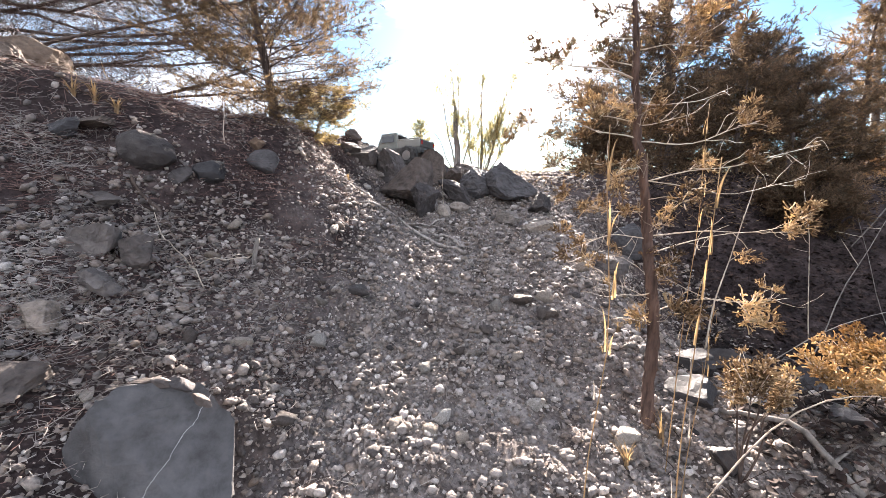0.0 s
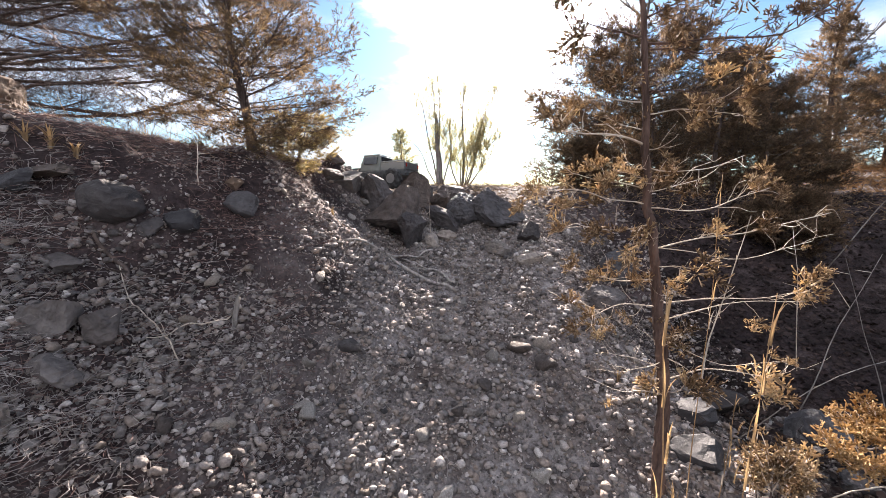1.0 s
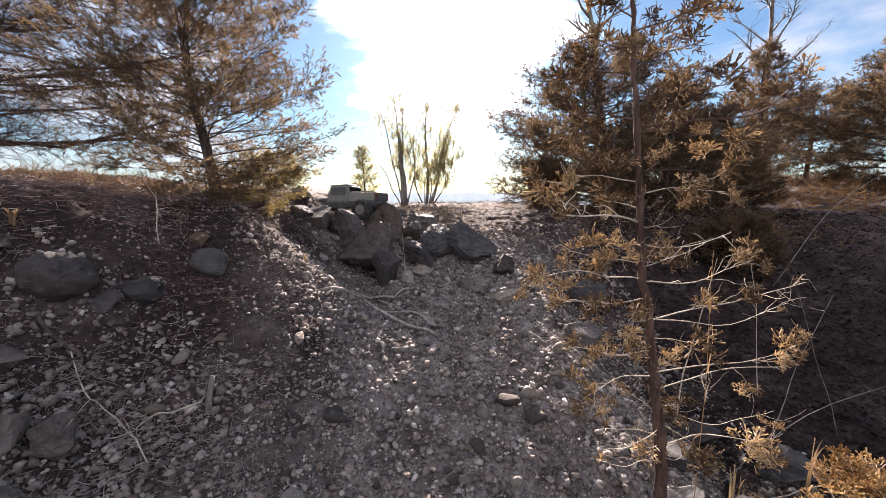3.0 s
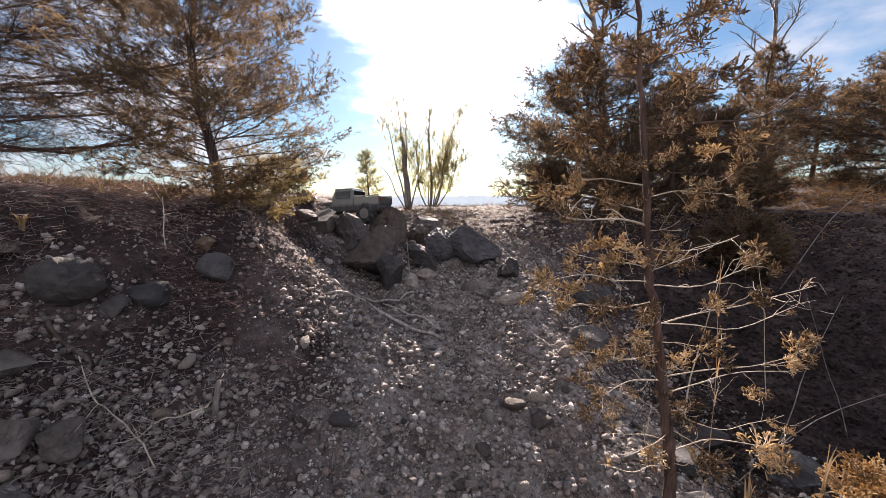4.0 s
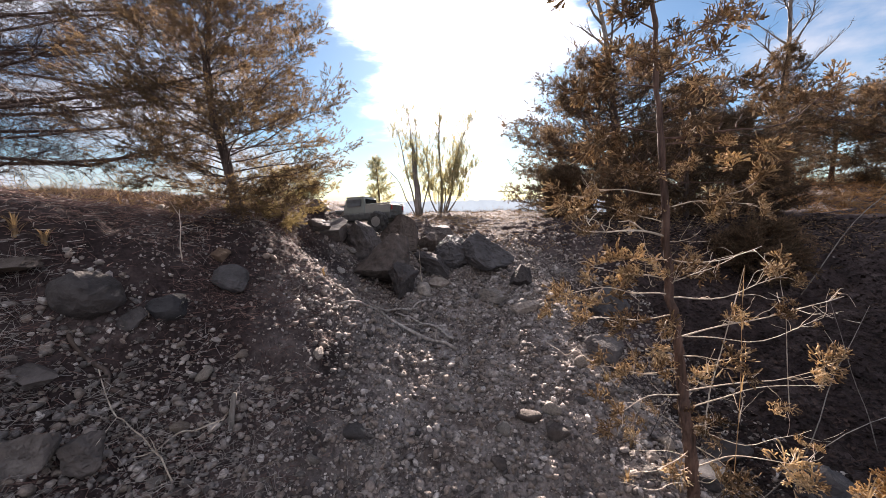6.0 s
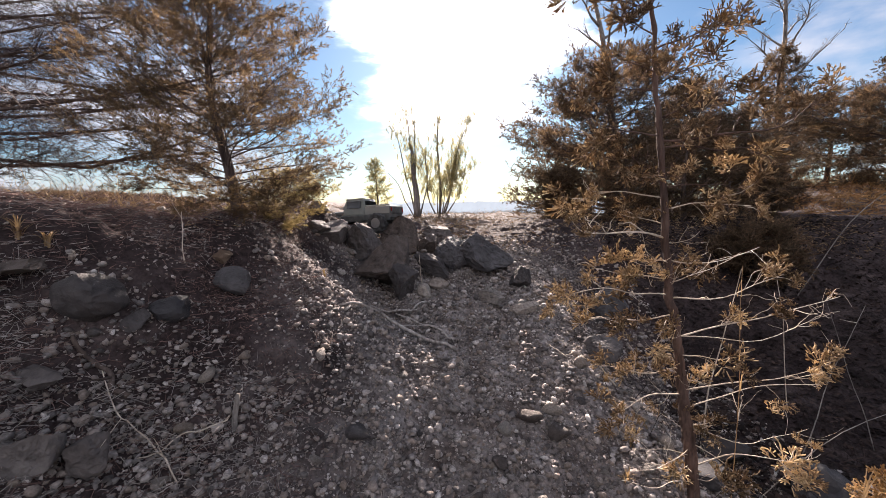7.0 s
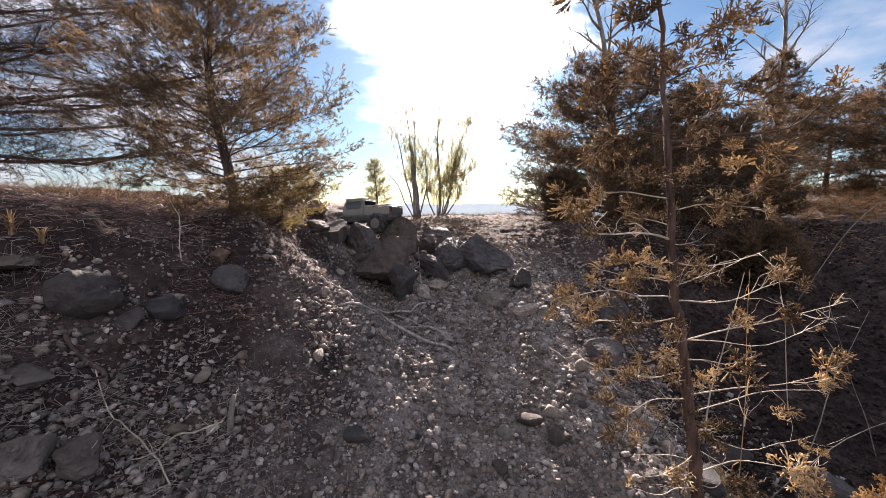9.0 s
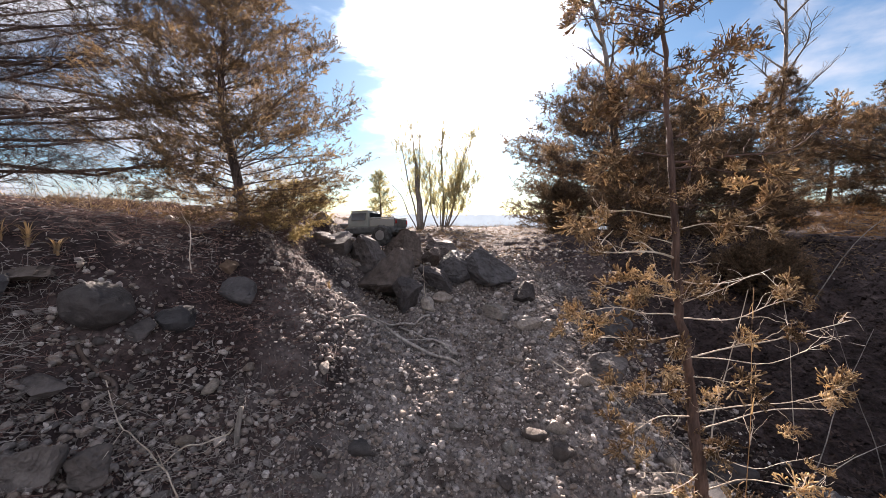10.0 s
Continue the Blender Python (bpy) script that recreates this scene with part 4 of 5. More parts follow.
def sapling():
    rng = np.random.default_rng(91)
    base = ground_at(0.60, 1.04)
    thing = root("cedar_sapling", base, "slender cedar sapling with bare pale twigs and bronze leaf tufts", "tree")
    spine = np.array([base - (0, 0, 0.03), (0.598, 1.05, 0.0), (0.565, 1.06, 0.19), (0.536, 1.06, 0.38), (0.505, 1.06, 0.52), (0.480, 1.06, 0.75), (0.452, 1.06, 0.96), (0.432, 1.06, 1.15), (0.41, 1.07, 1.4), (0.395, 1.08, 1.7)])
    tall = np.linspace(0, 1, 40)
    line = np.stack([np.interp(tall, np.linspace(0, 1, 10), spine[:, k]) for k in range(3)], -1)
    line[1:-1] += rng.normal(0, 0.002, (38, 3))
    fine = np.linspace(0, 1, 240)
    axis = np.stack([np.interp(fine, tall, line[:, k]) for k in range(3)], -1)
    wood, skin = tube(axis, 0.0155 * (1 - 0.95 * fine) ** 1.15 + 0.001, 18)
    mid = np.repeat(axis, 18, 0)
    flaky = noise3(wood * (260, 260, 40), 3) + 0.6 * noise3(wood * (500, 500, 130), 4) + 0.9 * noise3(wood * 45, 5)
    wood = mid + (wood - mid) * (1 + 0.2 * flaky)[:, None]
    under("trunk", mesh_of("trunk", wood, skin, SAPBARK, False), thing)

    def bough(z, tip, bow, thick, forks, clumps):
        """A side branch from the trunk at height z to its tip, with forked bare twigs; clumps: x, z and radius of its leaf tufts."""
        a = np.array([np.interp(z, line[:, 2], line[:, k]) for k in range(3)])
        b = np.array(tip, float)
        ln = np.linalg.norm(b - a)
        skin = SAPBARK if z > 0.72 else TWIG
        limb = curve(a, b, bow, 0.014 * ln + 0.002, 12, rng)
        ob = under("branch", mesh_of("branch", *tube(limb, 0.55 * thick * np.linspace(1.15, 0.4, 12), 6), skin, True), thing)

        def twig(p, q, r):
            child("twig", mesh_of("twig", *tube(curve(p, q, rng.normal(0, 0.006), 0.07 * np.linalg.norm(q - p), 6, rng), r * np.linspace(1, 0.45, 6), 4), skin, True), ob)

        for k in range(forks):
            p = limb[rng.integers(3, 12)]
            way = (b - a) / ln * rng.uniform(0.2, 0.9) + rng.normal(0, 0.55, 3) + (0, 0, 0.25)
            q = p + way / np.linalg.norm(way) * rng.uniform(0.035, 0.09)
            twig(p, q, 0.3 * thick)
            if rng.uniform() < 0.6:
                m = p + (q - p) * rng.uniform(0.4, 0.8)
                twig(m, m + rng.normal(0, 0.022, 3) + (0, 0, 0.01), 0.2 * thick)
        green = Soup()
        pl, wy, sz = [], [], []
        for x, h, r in clumps:
            s = np.clip((x - a[0]) / (b[0] - a[0] + 1e-9), 0.12, 1.0)
            c = np.array([x, a[1] + (b[1] - a[1]) * s + rng.normal(0, 0.012), h])
            foot = limb[int(np.clip(s * 11 - 1, 0, 11))]
            twig(foot, c, 0.34 * thick)
            for k in range(3):
                w = 0.7 * (c - foot) / (np.linalg.norm(c - foot) + 1e-9) + np.array([0, 0, 0.5]) + rng.normal(0, 0.35, 3)
                pl.append(c + rng.normal(0, 0.36 * r, 3)), wy.append(w), sz.append(r * rng.uniform(0.75, 1.15))
        if pl:
            scatter(green, TUFTS, pl, wy, sz, rng)
            child("foliage", green.mesh("foliage", CEDAR_NEAR), ob)

    # the boughs from the middle to the foot, then the leafier ones above
    bough(0.572, (0.704, 1.02, 0.598), -0.027, 0.0026, 5, [])
    bough(0.615, (0.532, 1.00, 0.642), -0.019, 0.0020, 2, [])
    bough(0.475, (0.795, 1.04, 0.527), -0.017, 0.0030, 5, [(0.792, 0.533, 0.032), (0.753, 0.553, 0.029), (0.812, 0.509, 0.022)])
    bough(0.514, (0.665, 1.08, 0.554), -0.006, 0.0024, 3, [(0.659, 0.524, 0.042), (0.539, 0.560, 0.037), (0.534, 0.593, 0.025)])
    bough(0.373, (0.932, 1.02, 0.467), -0.009, 0.0032, 8, [(0.687, 0.432, 0.032), (0.775, 0.458, 0.027), (0.801, 0.425, 0.025), (0.937, 0.471, 0.012)])
    bough(0.378, (0.981, 1.10, 0.389), -0.032, 0.0024, 4, [(0.960, 0.378, 0.010)])
    bough(0.330, (0.615, 0.98, 0.349), -0.005, 0.0026, 2, [(0.618, 0.352, 0.044)])
    bough(0.235, (0.943, 1.05, 0.272), -0.002, 0.0030, 5, [(0.945, 0.287, 0.042), (0.908, 0.259, 0.029), (0.957, 0.316, 0.025)])
    bough(0.185, (0.883, 1.00, 0.258), 0.021, 0.0028, 4, [(0.810, 0.193, 0.027), (0.885, 0.261, 0.015)])
    bough(0.099, (0.646, 0.98, 0.057), 0.010, 0.0024, 2, [])
    bough(0.029, (0.801, 0.97, 0.079), 0.020, 0.0030, 4, [(0.810, 0.066, 0.047), (0.838, 0.119, 0.022), (0.797, 0.032, 0.034)])
    bough(0.145, (1.005, 1.12, 0.058), -0.046, 0.0020, 2, [])
    bough(0.692, (0.706, 1.05, 0.696), 0.003, 0.0026, 3, [(0.594, 0.700, 0.037), (0.707, 0.693, 0.032), (0.634, 0.720, 0.020), (0.582, 0.668, 0.020)])
    bough(0.740, (0.730, 1.10, 0.734), 0.013, 0.0026, 4, [(0.688, 0.800, 0.037), (0.792, 0.773, 0.042), (0.752, 0.748, 0.025)])
    bough(0.622, (0.261, 1.00, 0.648), 0.007, 0.0048, 7, [(0.248, 0.668, 0.029), (0.229, 0.680, 0.022)])
    bough(0.655, (0.396, 1.10, 0.692), -0.000, 0.0026, 2, [(0.463, 0.688, 0.027), (0.402, 0.692, 0.034), (0.434, 0.665, 0.029)])
    bough(0.521, (0.319, 1.06, 0.556), -0.001, 0.0026, 3, [(0.385, 0.575, 0.044), (0.316, 0.550, 0.034), (0.481, 0.567, 0.025), (0.408, 0.537, 0.029)])
    bough(0.483, (0.209, 1.00, 0.507), 0.022, 0.0028, 4, [(0.380, 0.503, 0.047), (0.289, 0.485, 0.037), (0.209, 0.502, 0.039), (0.177, 0.474, 0.025)])
    bough(0.435, (0.306, 1.10, 0.423), -0.010, 0.0026, 3, [(0.382, 0.414, 0.037), (0.432, 0.422, 0.029), (0.313, 0.418, 0.032)])
    bough(0.402, (0.435, 1.00, 0.383), 0.029, 0.0020, 1, [(0.477, 0.428, 0.042), (0.441, 0.378, 0.037)])
    bough(0.294, (0.325, 1.03, 0.331), -0.004, 0.0026, 3, [(0.322, 0.334, 0.027), (0.381, 0.311, 0.032), (0.435, 0.300, 0.029), (0.482, 0.308, 0.022)])
    bough(0.227, (0.343, 1.02, 0.197), 0.023, 0.0026, 4, [(0.366, 0.224, 0.037), (0.344, 0.183, 0.032), (0.485, 0.200, 0.022), (0.417, 0.172, 0.027)])
    bough(0.083, (0.367, 0.96, 0.108), -0.008, 0.0020, 4, [])
    bough(0.060, (0.383, 1.00, 0.132), 0.005, 0.0018, 4, [])
    bough(-0.011, (0.334, 0.95, 0.096), -0.006, 0.0018, 2, [])
    bough(0.250, (0.601, 1.02, 0.266), 0.009, 0.0020, 2, [(0.581, 0.271, 0.029), (0.587, 0.312, 0.020)])
    bough(0.145, (0.609, 1.00, 0.203), -0.017, 0.0020, 2, [(0.606, 0.188, 0.034), (0.597, 0.141, 0.025)])
    bough(0.005, (0.602, 0.97, 0.088), -0.022, 0.0022, 2, [(0.602, 0.070, 0.042), (0.566, 0.005, 0.042), (0.649, 0.044, 0.032)])
    bough(0.861, (0.252, 1.00, 0.879), -0.007, 0.0034, 5, [(0.290, 0.856, 0.042), (0.280, 0.812, 0.042), (0.345, 0.842, 0.025)])
    bough(0.785, (0.377, 1.05, 0.823), -0.008, 0.0030, 3, [(0.387, 0.819, 0.037), (0.424, 0.762, 0.039), (0.394, 0.778, 0.029)])
    bough(0.718, (0.313, 1.15, 0.715), 0.012, 0.0030, 4, [(0.313, 0.712, 0.042), (0.348, 0.723, 0.029), (0.247, 0.721, 0.037)])
    bough(0.848, (1.020, 1.14, 1.010), -0.051, 0.0050, 6, [(1.020, 1.010, 0.042), (0.946, 0.970, 0.039), (0.872, 0.952, 0.034), (0.810, 0.922, 0.032), (0.998, 0.952, 0.027)])
    bough(0.833, (0.731, 1.05, 0.827), 0.005, 0.0034, 5, [(0.720, 0.821, 0.039), (0.632, 0.834, 0.027), (0.535, 0.849, 0.029)])
    bough(0.898, (0.633, 1.02, 0.931), 0.015, 0.0034, 4, [(0.640, 0.926, 0.044), (0.559, 0.897, 0.039), (0.508, 0.921, 0.032), (0.598, 0.948, 0.032)])
    bough(0.959, (0.284, 1.08, 0.954), 0.015, 0.0034, 4, [(0.284, 0.951, 0.044), (0.348, 0.972, 0.044), (0.326, 1.008, 0.034)])
    bough(0.971, (0.611, 1.05, 1.036), 0.008, 0.0034, 4, [(0.521, 1.020, 0.047), (0.612, 1.033, 0.039), (0.544, 0.972, 0.034)])
    bough(1.001, (0.308, 1.00, 1.014), -0.002, 0.0030, 3, [(0.316, 1.009, 0.047), (0.402, 0.990, 0.044)])
    bough(1.049, (0.707, 1.10, 1.156), -0.001, 0.0040, 4, [(0.582, 1.093, 0.044), (0.642, 1.124, 0.039), (0.713, 1.163, 0.039), (0.485, 1.081, 0.029)])
    bough(1.078, (0.355, 1.06, 1.121), 0.001, 0.0030, 3, [(0.372, 1.099, 0.042), (0.410, 1.124, 0.039)])
    # the crown above, and fine shoots all along the stem
    for k in range(20):
        z = rng.uniform(1.1, 1.65)
        az, ln = 2.4 * k, (1.75 - z) * rng.uniform(0.3, 0.5)
        x, h = 0.43 + ln * math.sin(az), z + 0.5 * ln
        bough(z, (x, 1.07 + ln * math.cos(az), h), 0.0, 0.0028, 3, [(x, h, 0.04), (0.43 + 0.6 * ln * math.sin(az), z + 0.35 * ln, 0.036)])
    for k in range(26):
        z = rng.uniform(-0.05, 1.0)
        a = np.array([np.interp(z, line[:, 2], line[:, q]) for q in range(3)])
        az, ln = 2.4 * k, rng.uniform(0.03, 0.085)
        b = a + ln * np.array([math.sin(az), 0.8 * math.cos(az), rng.uniform(-0.1, 0.6)])
        bough(z, tuple(b), 0.0, 0.0018, 2, [(b[0], b[2], 0.022)] if k % 3 == 0 else [])


sapling()


def seedling(name, label, base, spread, tall, n, seed, mat, size=0.05, shoots=12, heights=(0.5, 1.0)):
    """A low bushy cedar: several branches from one foot."""
    rng = np.random.default_rng(seed)
    base = np.array(base, float)
    thing = root(name, base, label, "shrub")
    for k in range(n):
        az, ln = rng.uniform(0, 6.3), rng.uniform(0.5, 1.0)
        b = base + np.array([spread[0] * ln * math.sin(az), spread[1] * ln * math.cos(az), tall * rng.uniform(*heights)])
        limb = curve(base - (0, 0, 0.02), b, 0.1 * tall, 0.012, 8, rng)
        green = Soup()
        ob = under("branch", mesh_of("branch", *tube(limb, 0.003 * np.linspace(1, 0.3, 8), 5), BARK, True), thing)
        at, way, sl = side_shoots(limb[4:], rng, shoots, 0.1, 0.5, 0.4)
        pl, wy, sz = [], [], []
        for p, w, l in zip(at, way, sl):
            child("twig", mesh_of("twig", *tube(np.stack([p, p + w * l]), np.array([0.0016, 0.0006]), 4), TWIG, True), ob)
            for s in (0.3, 0.65, 1.0):
                pl.append(p + w * l * s), wy.append(w + rng.normal(0, 0.4, 3) + (0, 0, 0.4)), sz.append(size * rng.uniform(0.6, 1.2))
        scatter(green, TUFTS_SMALL, pl, wy, sz, rng)
        child("foliage", green.mesh("foliage", mat), ob)


seedling("cedar_seedling", "low golden-bronze cedar bush at the foot of the slope", ground_at(1.22, 0.88), (0.42, 0.17), 0.25, 15, 51, CEDAR_GOLD, 0.032, 20, (0.6, 1.0))
seedling("cedar_seedling", "tiny bronze cedar seedling beside the sapling", ground_at(0.75, 0.88), (0.06, 0.05), 0.36, 5, 52, CEDAR_NEAR, 0.03, 10)


# ---- the toy truck ----
def box(bm, size, at, bevel=0.004):
    made = bmesh.ops.create_cube(bm, size=1.0, matrix=Matrix.Translation(at) @ Matrix.Diagonal((*size, 1)))
    edges = list({q for v in made["verts"] for q in v.link_edges})
    if bevel:
        bmesh.ops.bevel(bm, geom=edges, offset=bevel, segments=2, affect="EDGES", profile=0.6)


def disc(bm, r, wide, at, turn, seg=24):
    bmesh.ops.create_cone(bm, cap_ends=True, segments=seg, radius1=r, radius2=r, depth=wide, matrix=Matrix.Translation(at) @ Matrix.Rotation(radians(90), 4, turn))


def toy_truck():
    at = ground_at(-0.40, 3.28, 0.0)
    thing = root("toy_truck", at, "dusty dark radio-controlled toy pickup truck with big tyres", "toy truck")
    thing.rotation_euler, thing.scale = (radians(-3), radians(4), radians(62)), (1.22, 1.22, 1.22)
    bm = bmesh.new()
    box(bm, (0.17, 0.46, 0.045), (0, 0, 0.092), 0.01)
    box(bm, (0.165, 0.13, 0.03), (0, 0.16, 0.125), 0.01)
    part("body", bm, PAINT, thing)
    bm = bmesh.new()
    made = bmesh.ops.create_cube(bm, size=1.0, matrix=Matrix.Translation((0, 0.03, 0.16)) @ Matrix.Diagonal((0.165, 0.17, 0.1, 1)))
    for v in made["verts"]:
        if v.co.z > 0.16:
            v.co.x *= 0.86
            v.co.y = 0.03 + (v.co.y - 0.03) * (0.62 if v.co.y > 0.03 else 0.9)
    bmesh.ops.bevel(bm, geom=list(bm.edges), offset=0.009, segments=3, affect="EDGES", profile=0.6)
    cab = part("cab", bm, CABPAINT, thing, "dusty grey-green cab")
    bm = bmesh.new()
    box(bm, (0.138, 0.125, 0.008), (0, 0.022, 0.2135), 0.003)
    part("roof_panel", bm, PALEPAINT, cab, "pale dusty roof panel")
    for sx in (-1, 1):
        bm = bmesh.new()
        box(bm, (0.003, 0.1, 0.045), (0, 0, 0), 0.001)
        ob = part("side_window", bm, WINDOW, cab)
        ob.location, ob.rotation_euler = (sx * 0.0785, 0.022, 0.178), (0, radians(-6.5 * sx), 0)
    for y, tilt in ((-0.0525, -4), (0.101, 27)):
        bm = bmesh.new()
        box(bm, (0.125, 0.003, 0.05), (0, 0, 0), 0.001)
        ob = part("window", bm, WINDOW, cab)
        ob.location, ob.rotation_euler = (0, y, 0.176), (radians(tilt), 0, 0)
    for name, size, spot in (("bed_floor", (0.15, 0.17, 0.008), (0, -0.145, 0.118)), ("tailgate", (0.165, 0.01, 0.045), (0, -0.23, 0.135)), ("bed_side", (0.01, 0.17, 0.045), (-0.08, -0.145, 0.135)), ("bed_side", (0.01, 0.17, 0.045), (0.08, -0.145, 0.135)),
                             ("bed_rail", (0.008, 0.175, 0.008), (-0.08, -0.145, 0.164)), ("bed_rail", (0.008, 0.175, 0.008), (0.08, -0.145, 0.164)), ("rear_bumper", (0.18, 0.016, 0.018), (0, -0.245, 0.08)), ("front_bumper", (0.18, 0.016, 0.02), (0, 0.245, 0.08)), ("axle", (0.17, 0.014, 0.014), (0, -0.155, 0.058)), ("axle", (0.17, 0.014, 0.014), (0, 0.155, 0.058))):
        bm = bmesh.new()
        box(bm, size, spot, 0.002)
        part(name, bm, PALEPAINT if "rail" in name or "side" in name else BLACK if "bump" in name or "axle" in name else PAINT, thing, "pale edge rail" if "rail" in name else "")
    for sx in (-1, 1):
        bm = bmesh.new()
        box(bm, (0.012, 0.004, 0.022), (sx * 0.07, -0.2365, 0.138), 0.001)
        part("tail_light", bm, LAMP, thing, "red tail light")
        for y in (-0.155, 0.155):
            bm = bmesh.new()
            rings = []
            for x, r, lug in ((-0.026, 0.03, 0), (-0.026, 0.05, 0), (-0.02, 0.057, 1), (-0.002, 0.058, 1), (0.002, 0.058, -1), (0.02, 0.057, -1), (0.026, 0.05, 0), (0.026, 0.03, 0)):
                turn = [2 * math.pi * (k + 0.5) / 48 for k in range(48)]
                grow = [1 + (0.075 if lug and (k // 2) % 2 == (lug > 0) else 0) for k in range(48)]
                rings.append([bm.verts.new((x, r * g * math.cos(a), r * g * math.sin(a))) for a, g in zip(turn, grow)])
            for one, two in zip(rings, rings[1:]):
                for k in range(48):
                    bm.faces.new((one[k], one[(k + 1) % 48], two[(k + 1) % 48], two[k]))
            tyre = part("wheel", bm, RUBBER, thing, "knobbly black tyre")
            tyre.location = (sx * 0.1, y, 0.056)
            bm = bmesh.new()
            disc(bm, 0.03, 0.054, (0, 0, 0), "Y", 20)
            for k in range(6):
                a = math.pi * k / 3
                bmesh.ops.create_cube(bm, size=1.0, matrix=Matrix.Translation((sx * 0.028, 0.018 * math.cos(a), 0.018 * math.sin(a))) @ Matrix.Diagonal((0.004, 0.007, 0.007, 1)))
            part("rim", bm, STEEL, tyre, "bright metal rim")


toy_truck()


# ---- dead wood ----
def stick(label, a, b, thick, seed, sag=0.0, forks=2, mat=DEADWOOD, wobble=0.02, lift=0.008, name="fallen_branch", category="branch", n=12, bow=0.0):
    """A dead branch that lies on the ground from a to b, with a few stubs."""
    rng = np.random.default_rng(seed)
    p = curve((*a, 0), (*b, 0), 0, wobble, n, rng)
    p[:, 1] += bow * np.sin(np.pi * np.linspace(0, 1, n))
    p[:, 2] = height(p[:, 0], p[:, 1]) + lift + thick * 0.5 + sag * np.sin(np.pi * np.linspace(0, 1, n))
    thing = root(name, p[0], label, category)
    under("stem", mesh_of("stem", *tube(p, thick * np.linspace(0.65, 1, n) * (1 + rng.normal(0, 0.07, n)), 7), mat, True), thing)
    for k in range(forks):
        c = p[rng.integers(2, n - 2)]
        d = rng.normal(0, 1, 3) * (0.07, 0.07, 0.02) + (0, 0, 0.02)
        under("stub", mesh_of("stub", *tube(curve(c, c + d, 0, 0.004, 4, rng), thick * np.array([0.5, 0.42, 0.33, 0.18]), 5), mat, True), thing)


stick("weathered grey fallen branch lying across the gravel", (-0.41, 1.94), (0.12, 1.97), 0.0095, 1, 0.012, 2, bow=0.12)
stick("thin grey stick lying across the gravel", (-0.17, 2.28), (0.12, 2.06), 0.0065, 2, 0.006, 1)
stick("thin dark stick below the boulders", (-0.44, 2.04), (0.0, 2.4), 0.0062, 3, 0.012, 3, bow=0.05)
stick("long thin dry stem trailing down the bank", (-0.975, 1.345), (-0.70, 1.155), 0.0022, 4, 0.01, 2, TWIG, 0.03)
stick("thin forked twig on the lower bank", (-0.80, 1.18), (-0.62, 1.38), 0.0025, 5, 0.006, 3, TWIG)
stick("fallen dead pole under the sapling", (0.84, 1.1), (0.98, 0.82), 0.009, 6, 0.02, 1, GREYBARK)
stick("thin pale stem lying in the shade", (1.0, 1.2), (1.5, 1.0), 0.003, 7, 0.03, 1, TWIG)
stick("thin dead twig at the edge of the gravel", (0.55, 1.95), (0.78, 1.72), 0.003, 8, 0.01, 2, TWIG)
stick("broken dark branch on the bank", (-1.05, 1.36), (-0.88, 1.3), 0.009, 10, 0.0, 2, BARK)


def stake():
    a = ground_at(-0.63, 1.32)
    thing = tagged(new("stake", mesh_of("stake", *tube(np.array([a - (0, 0, 0.03), a + (0.0, 0.015, 0.04), a + (0.004, 0.03, 0.085), a + (0.006, 0.035, 0.1)]), [0.0085, 0.008, 0.0075, 0.006], 9), GREYBARK, True)), "short grey stub of wood standing in the gravel", "stake")
    return thing


stake()


def standing_stem(label, base, tip, thick, seed, bend=0.0, twigs=3, mat=TWIG):
    """A dry upright stem with a few side twigs."""
    rng = np.random.default_rng(seed)
    base, tip = np.array(base, float), np.array(tip, float)
    thing = root("dry_stem", base, label, "plant stem")
    p = curve(base - (0, 0, 0.02), tip, bend, 0.008, 10, rng)
    under("stem", mesh_of("stem", *tube(p, thick * np.linspace(1, 0.3, 10), 6), mat, True), thing)
    for k in range(twigs):
        c = p[rng.integers(4, 9)]
        under("side_twig", mesh_of("side_twig", *tube(curve(c, c + rng.normal(0, 0.04, 3) + (0, 0, 0.03), 0, 0.003, 4, rng), thick * np.array([0.5, 0.4, 0.3, 0.15]), 4), TWIG, True), thing)


standing_stem("thin pale leafless stem on the bank under the cedar", ground_at(-0.905, 1.68), (-0.94, 1.76, 0.70), 0.0028, 1, 0, 4)
standing_stem("thin dry stem standing in the shade", ground_at(1.18, 1.7), (1.28, 1.66, 0.42), 0.004, 2, 0, 2)
standing_stem("bare arching bramble stem in the shade", ground_at(2.75, 2.7), (3.7, 2.75, 0.85), 0.0045, 3, 0.16, 0, GREYBARK)
standing_stem("bare leaning stem in the shade", ground_at(1.95, 1.6), (1.75, 1.7, 0.25), 0.0025, 4, 0.0, 1, GREYBARK)
standing_stem("pale arching stem near the path", ground_at(0.62, 0.84), (0.98, 0.75, -0.06), 0.0022, 5, 0.14, 0)
standing_stem("long low arching stem in the hollow", ground_at(0.95, 1.25), (1.75, 1.25, 0.05), 0.002, 6, 0.08, 0, GREYBARK)
standing_stem("thin grey dead stem leaning in the hollow", ground_at(1.42, 1.5), (1.62, 1.46, 0.3), 0.0028, 8, 0.03, 2, GREYBARK)
standing_stem("bent pale weed stem in the shaded hollow", ground_at(1.78, 1.85), (1.6, 1.8, 0.36), 0.0028, 9, 0.05, 2)
standing_stem("fine dry stem arching over dead leaves", ground_at(1.15, 1.05), (1.55, 1.0, 0.0), 0.0018, 10, 0.1, 1)
standing_stem("small broken twig among the rocks", ground_at(0.0, 2.6), (-0.02, 2.6, 0.45), 0.003, 7, 0.0, 1)


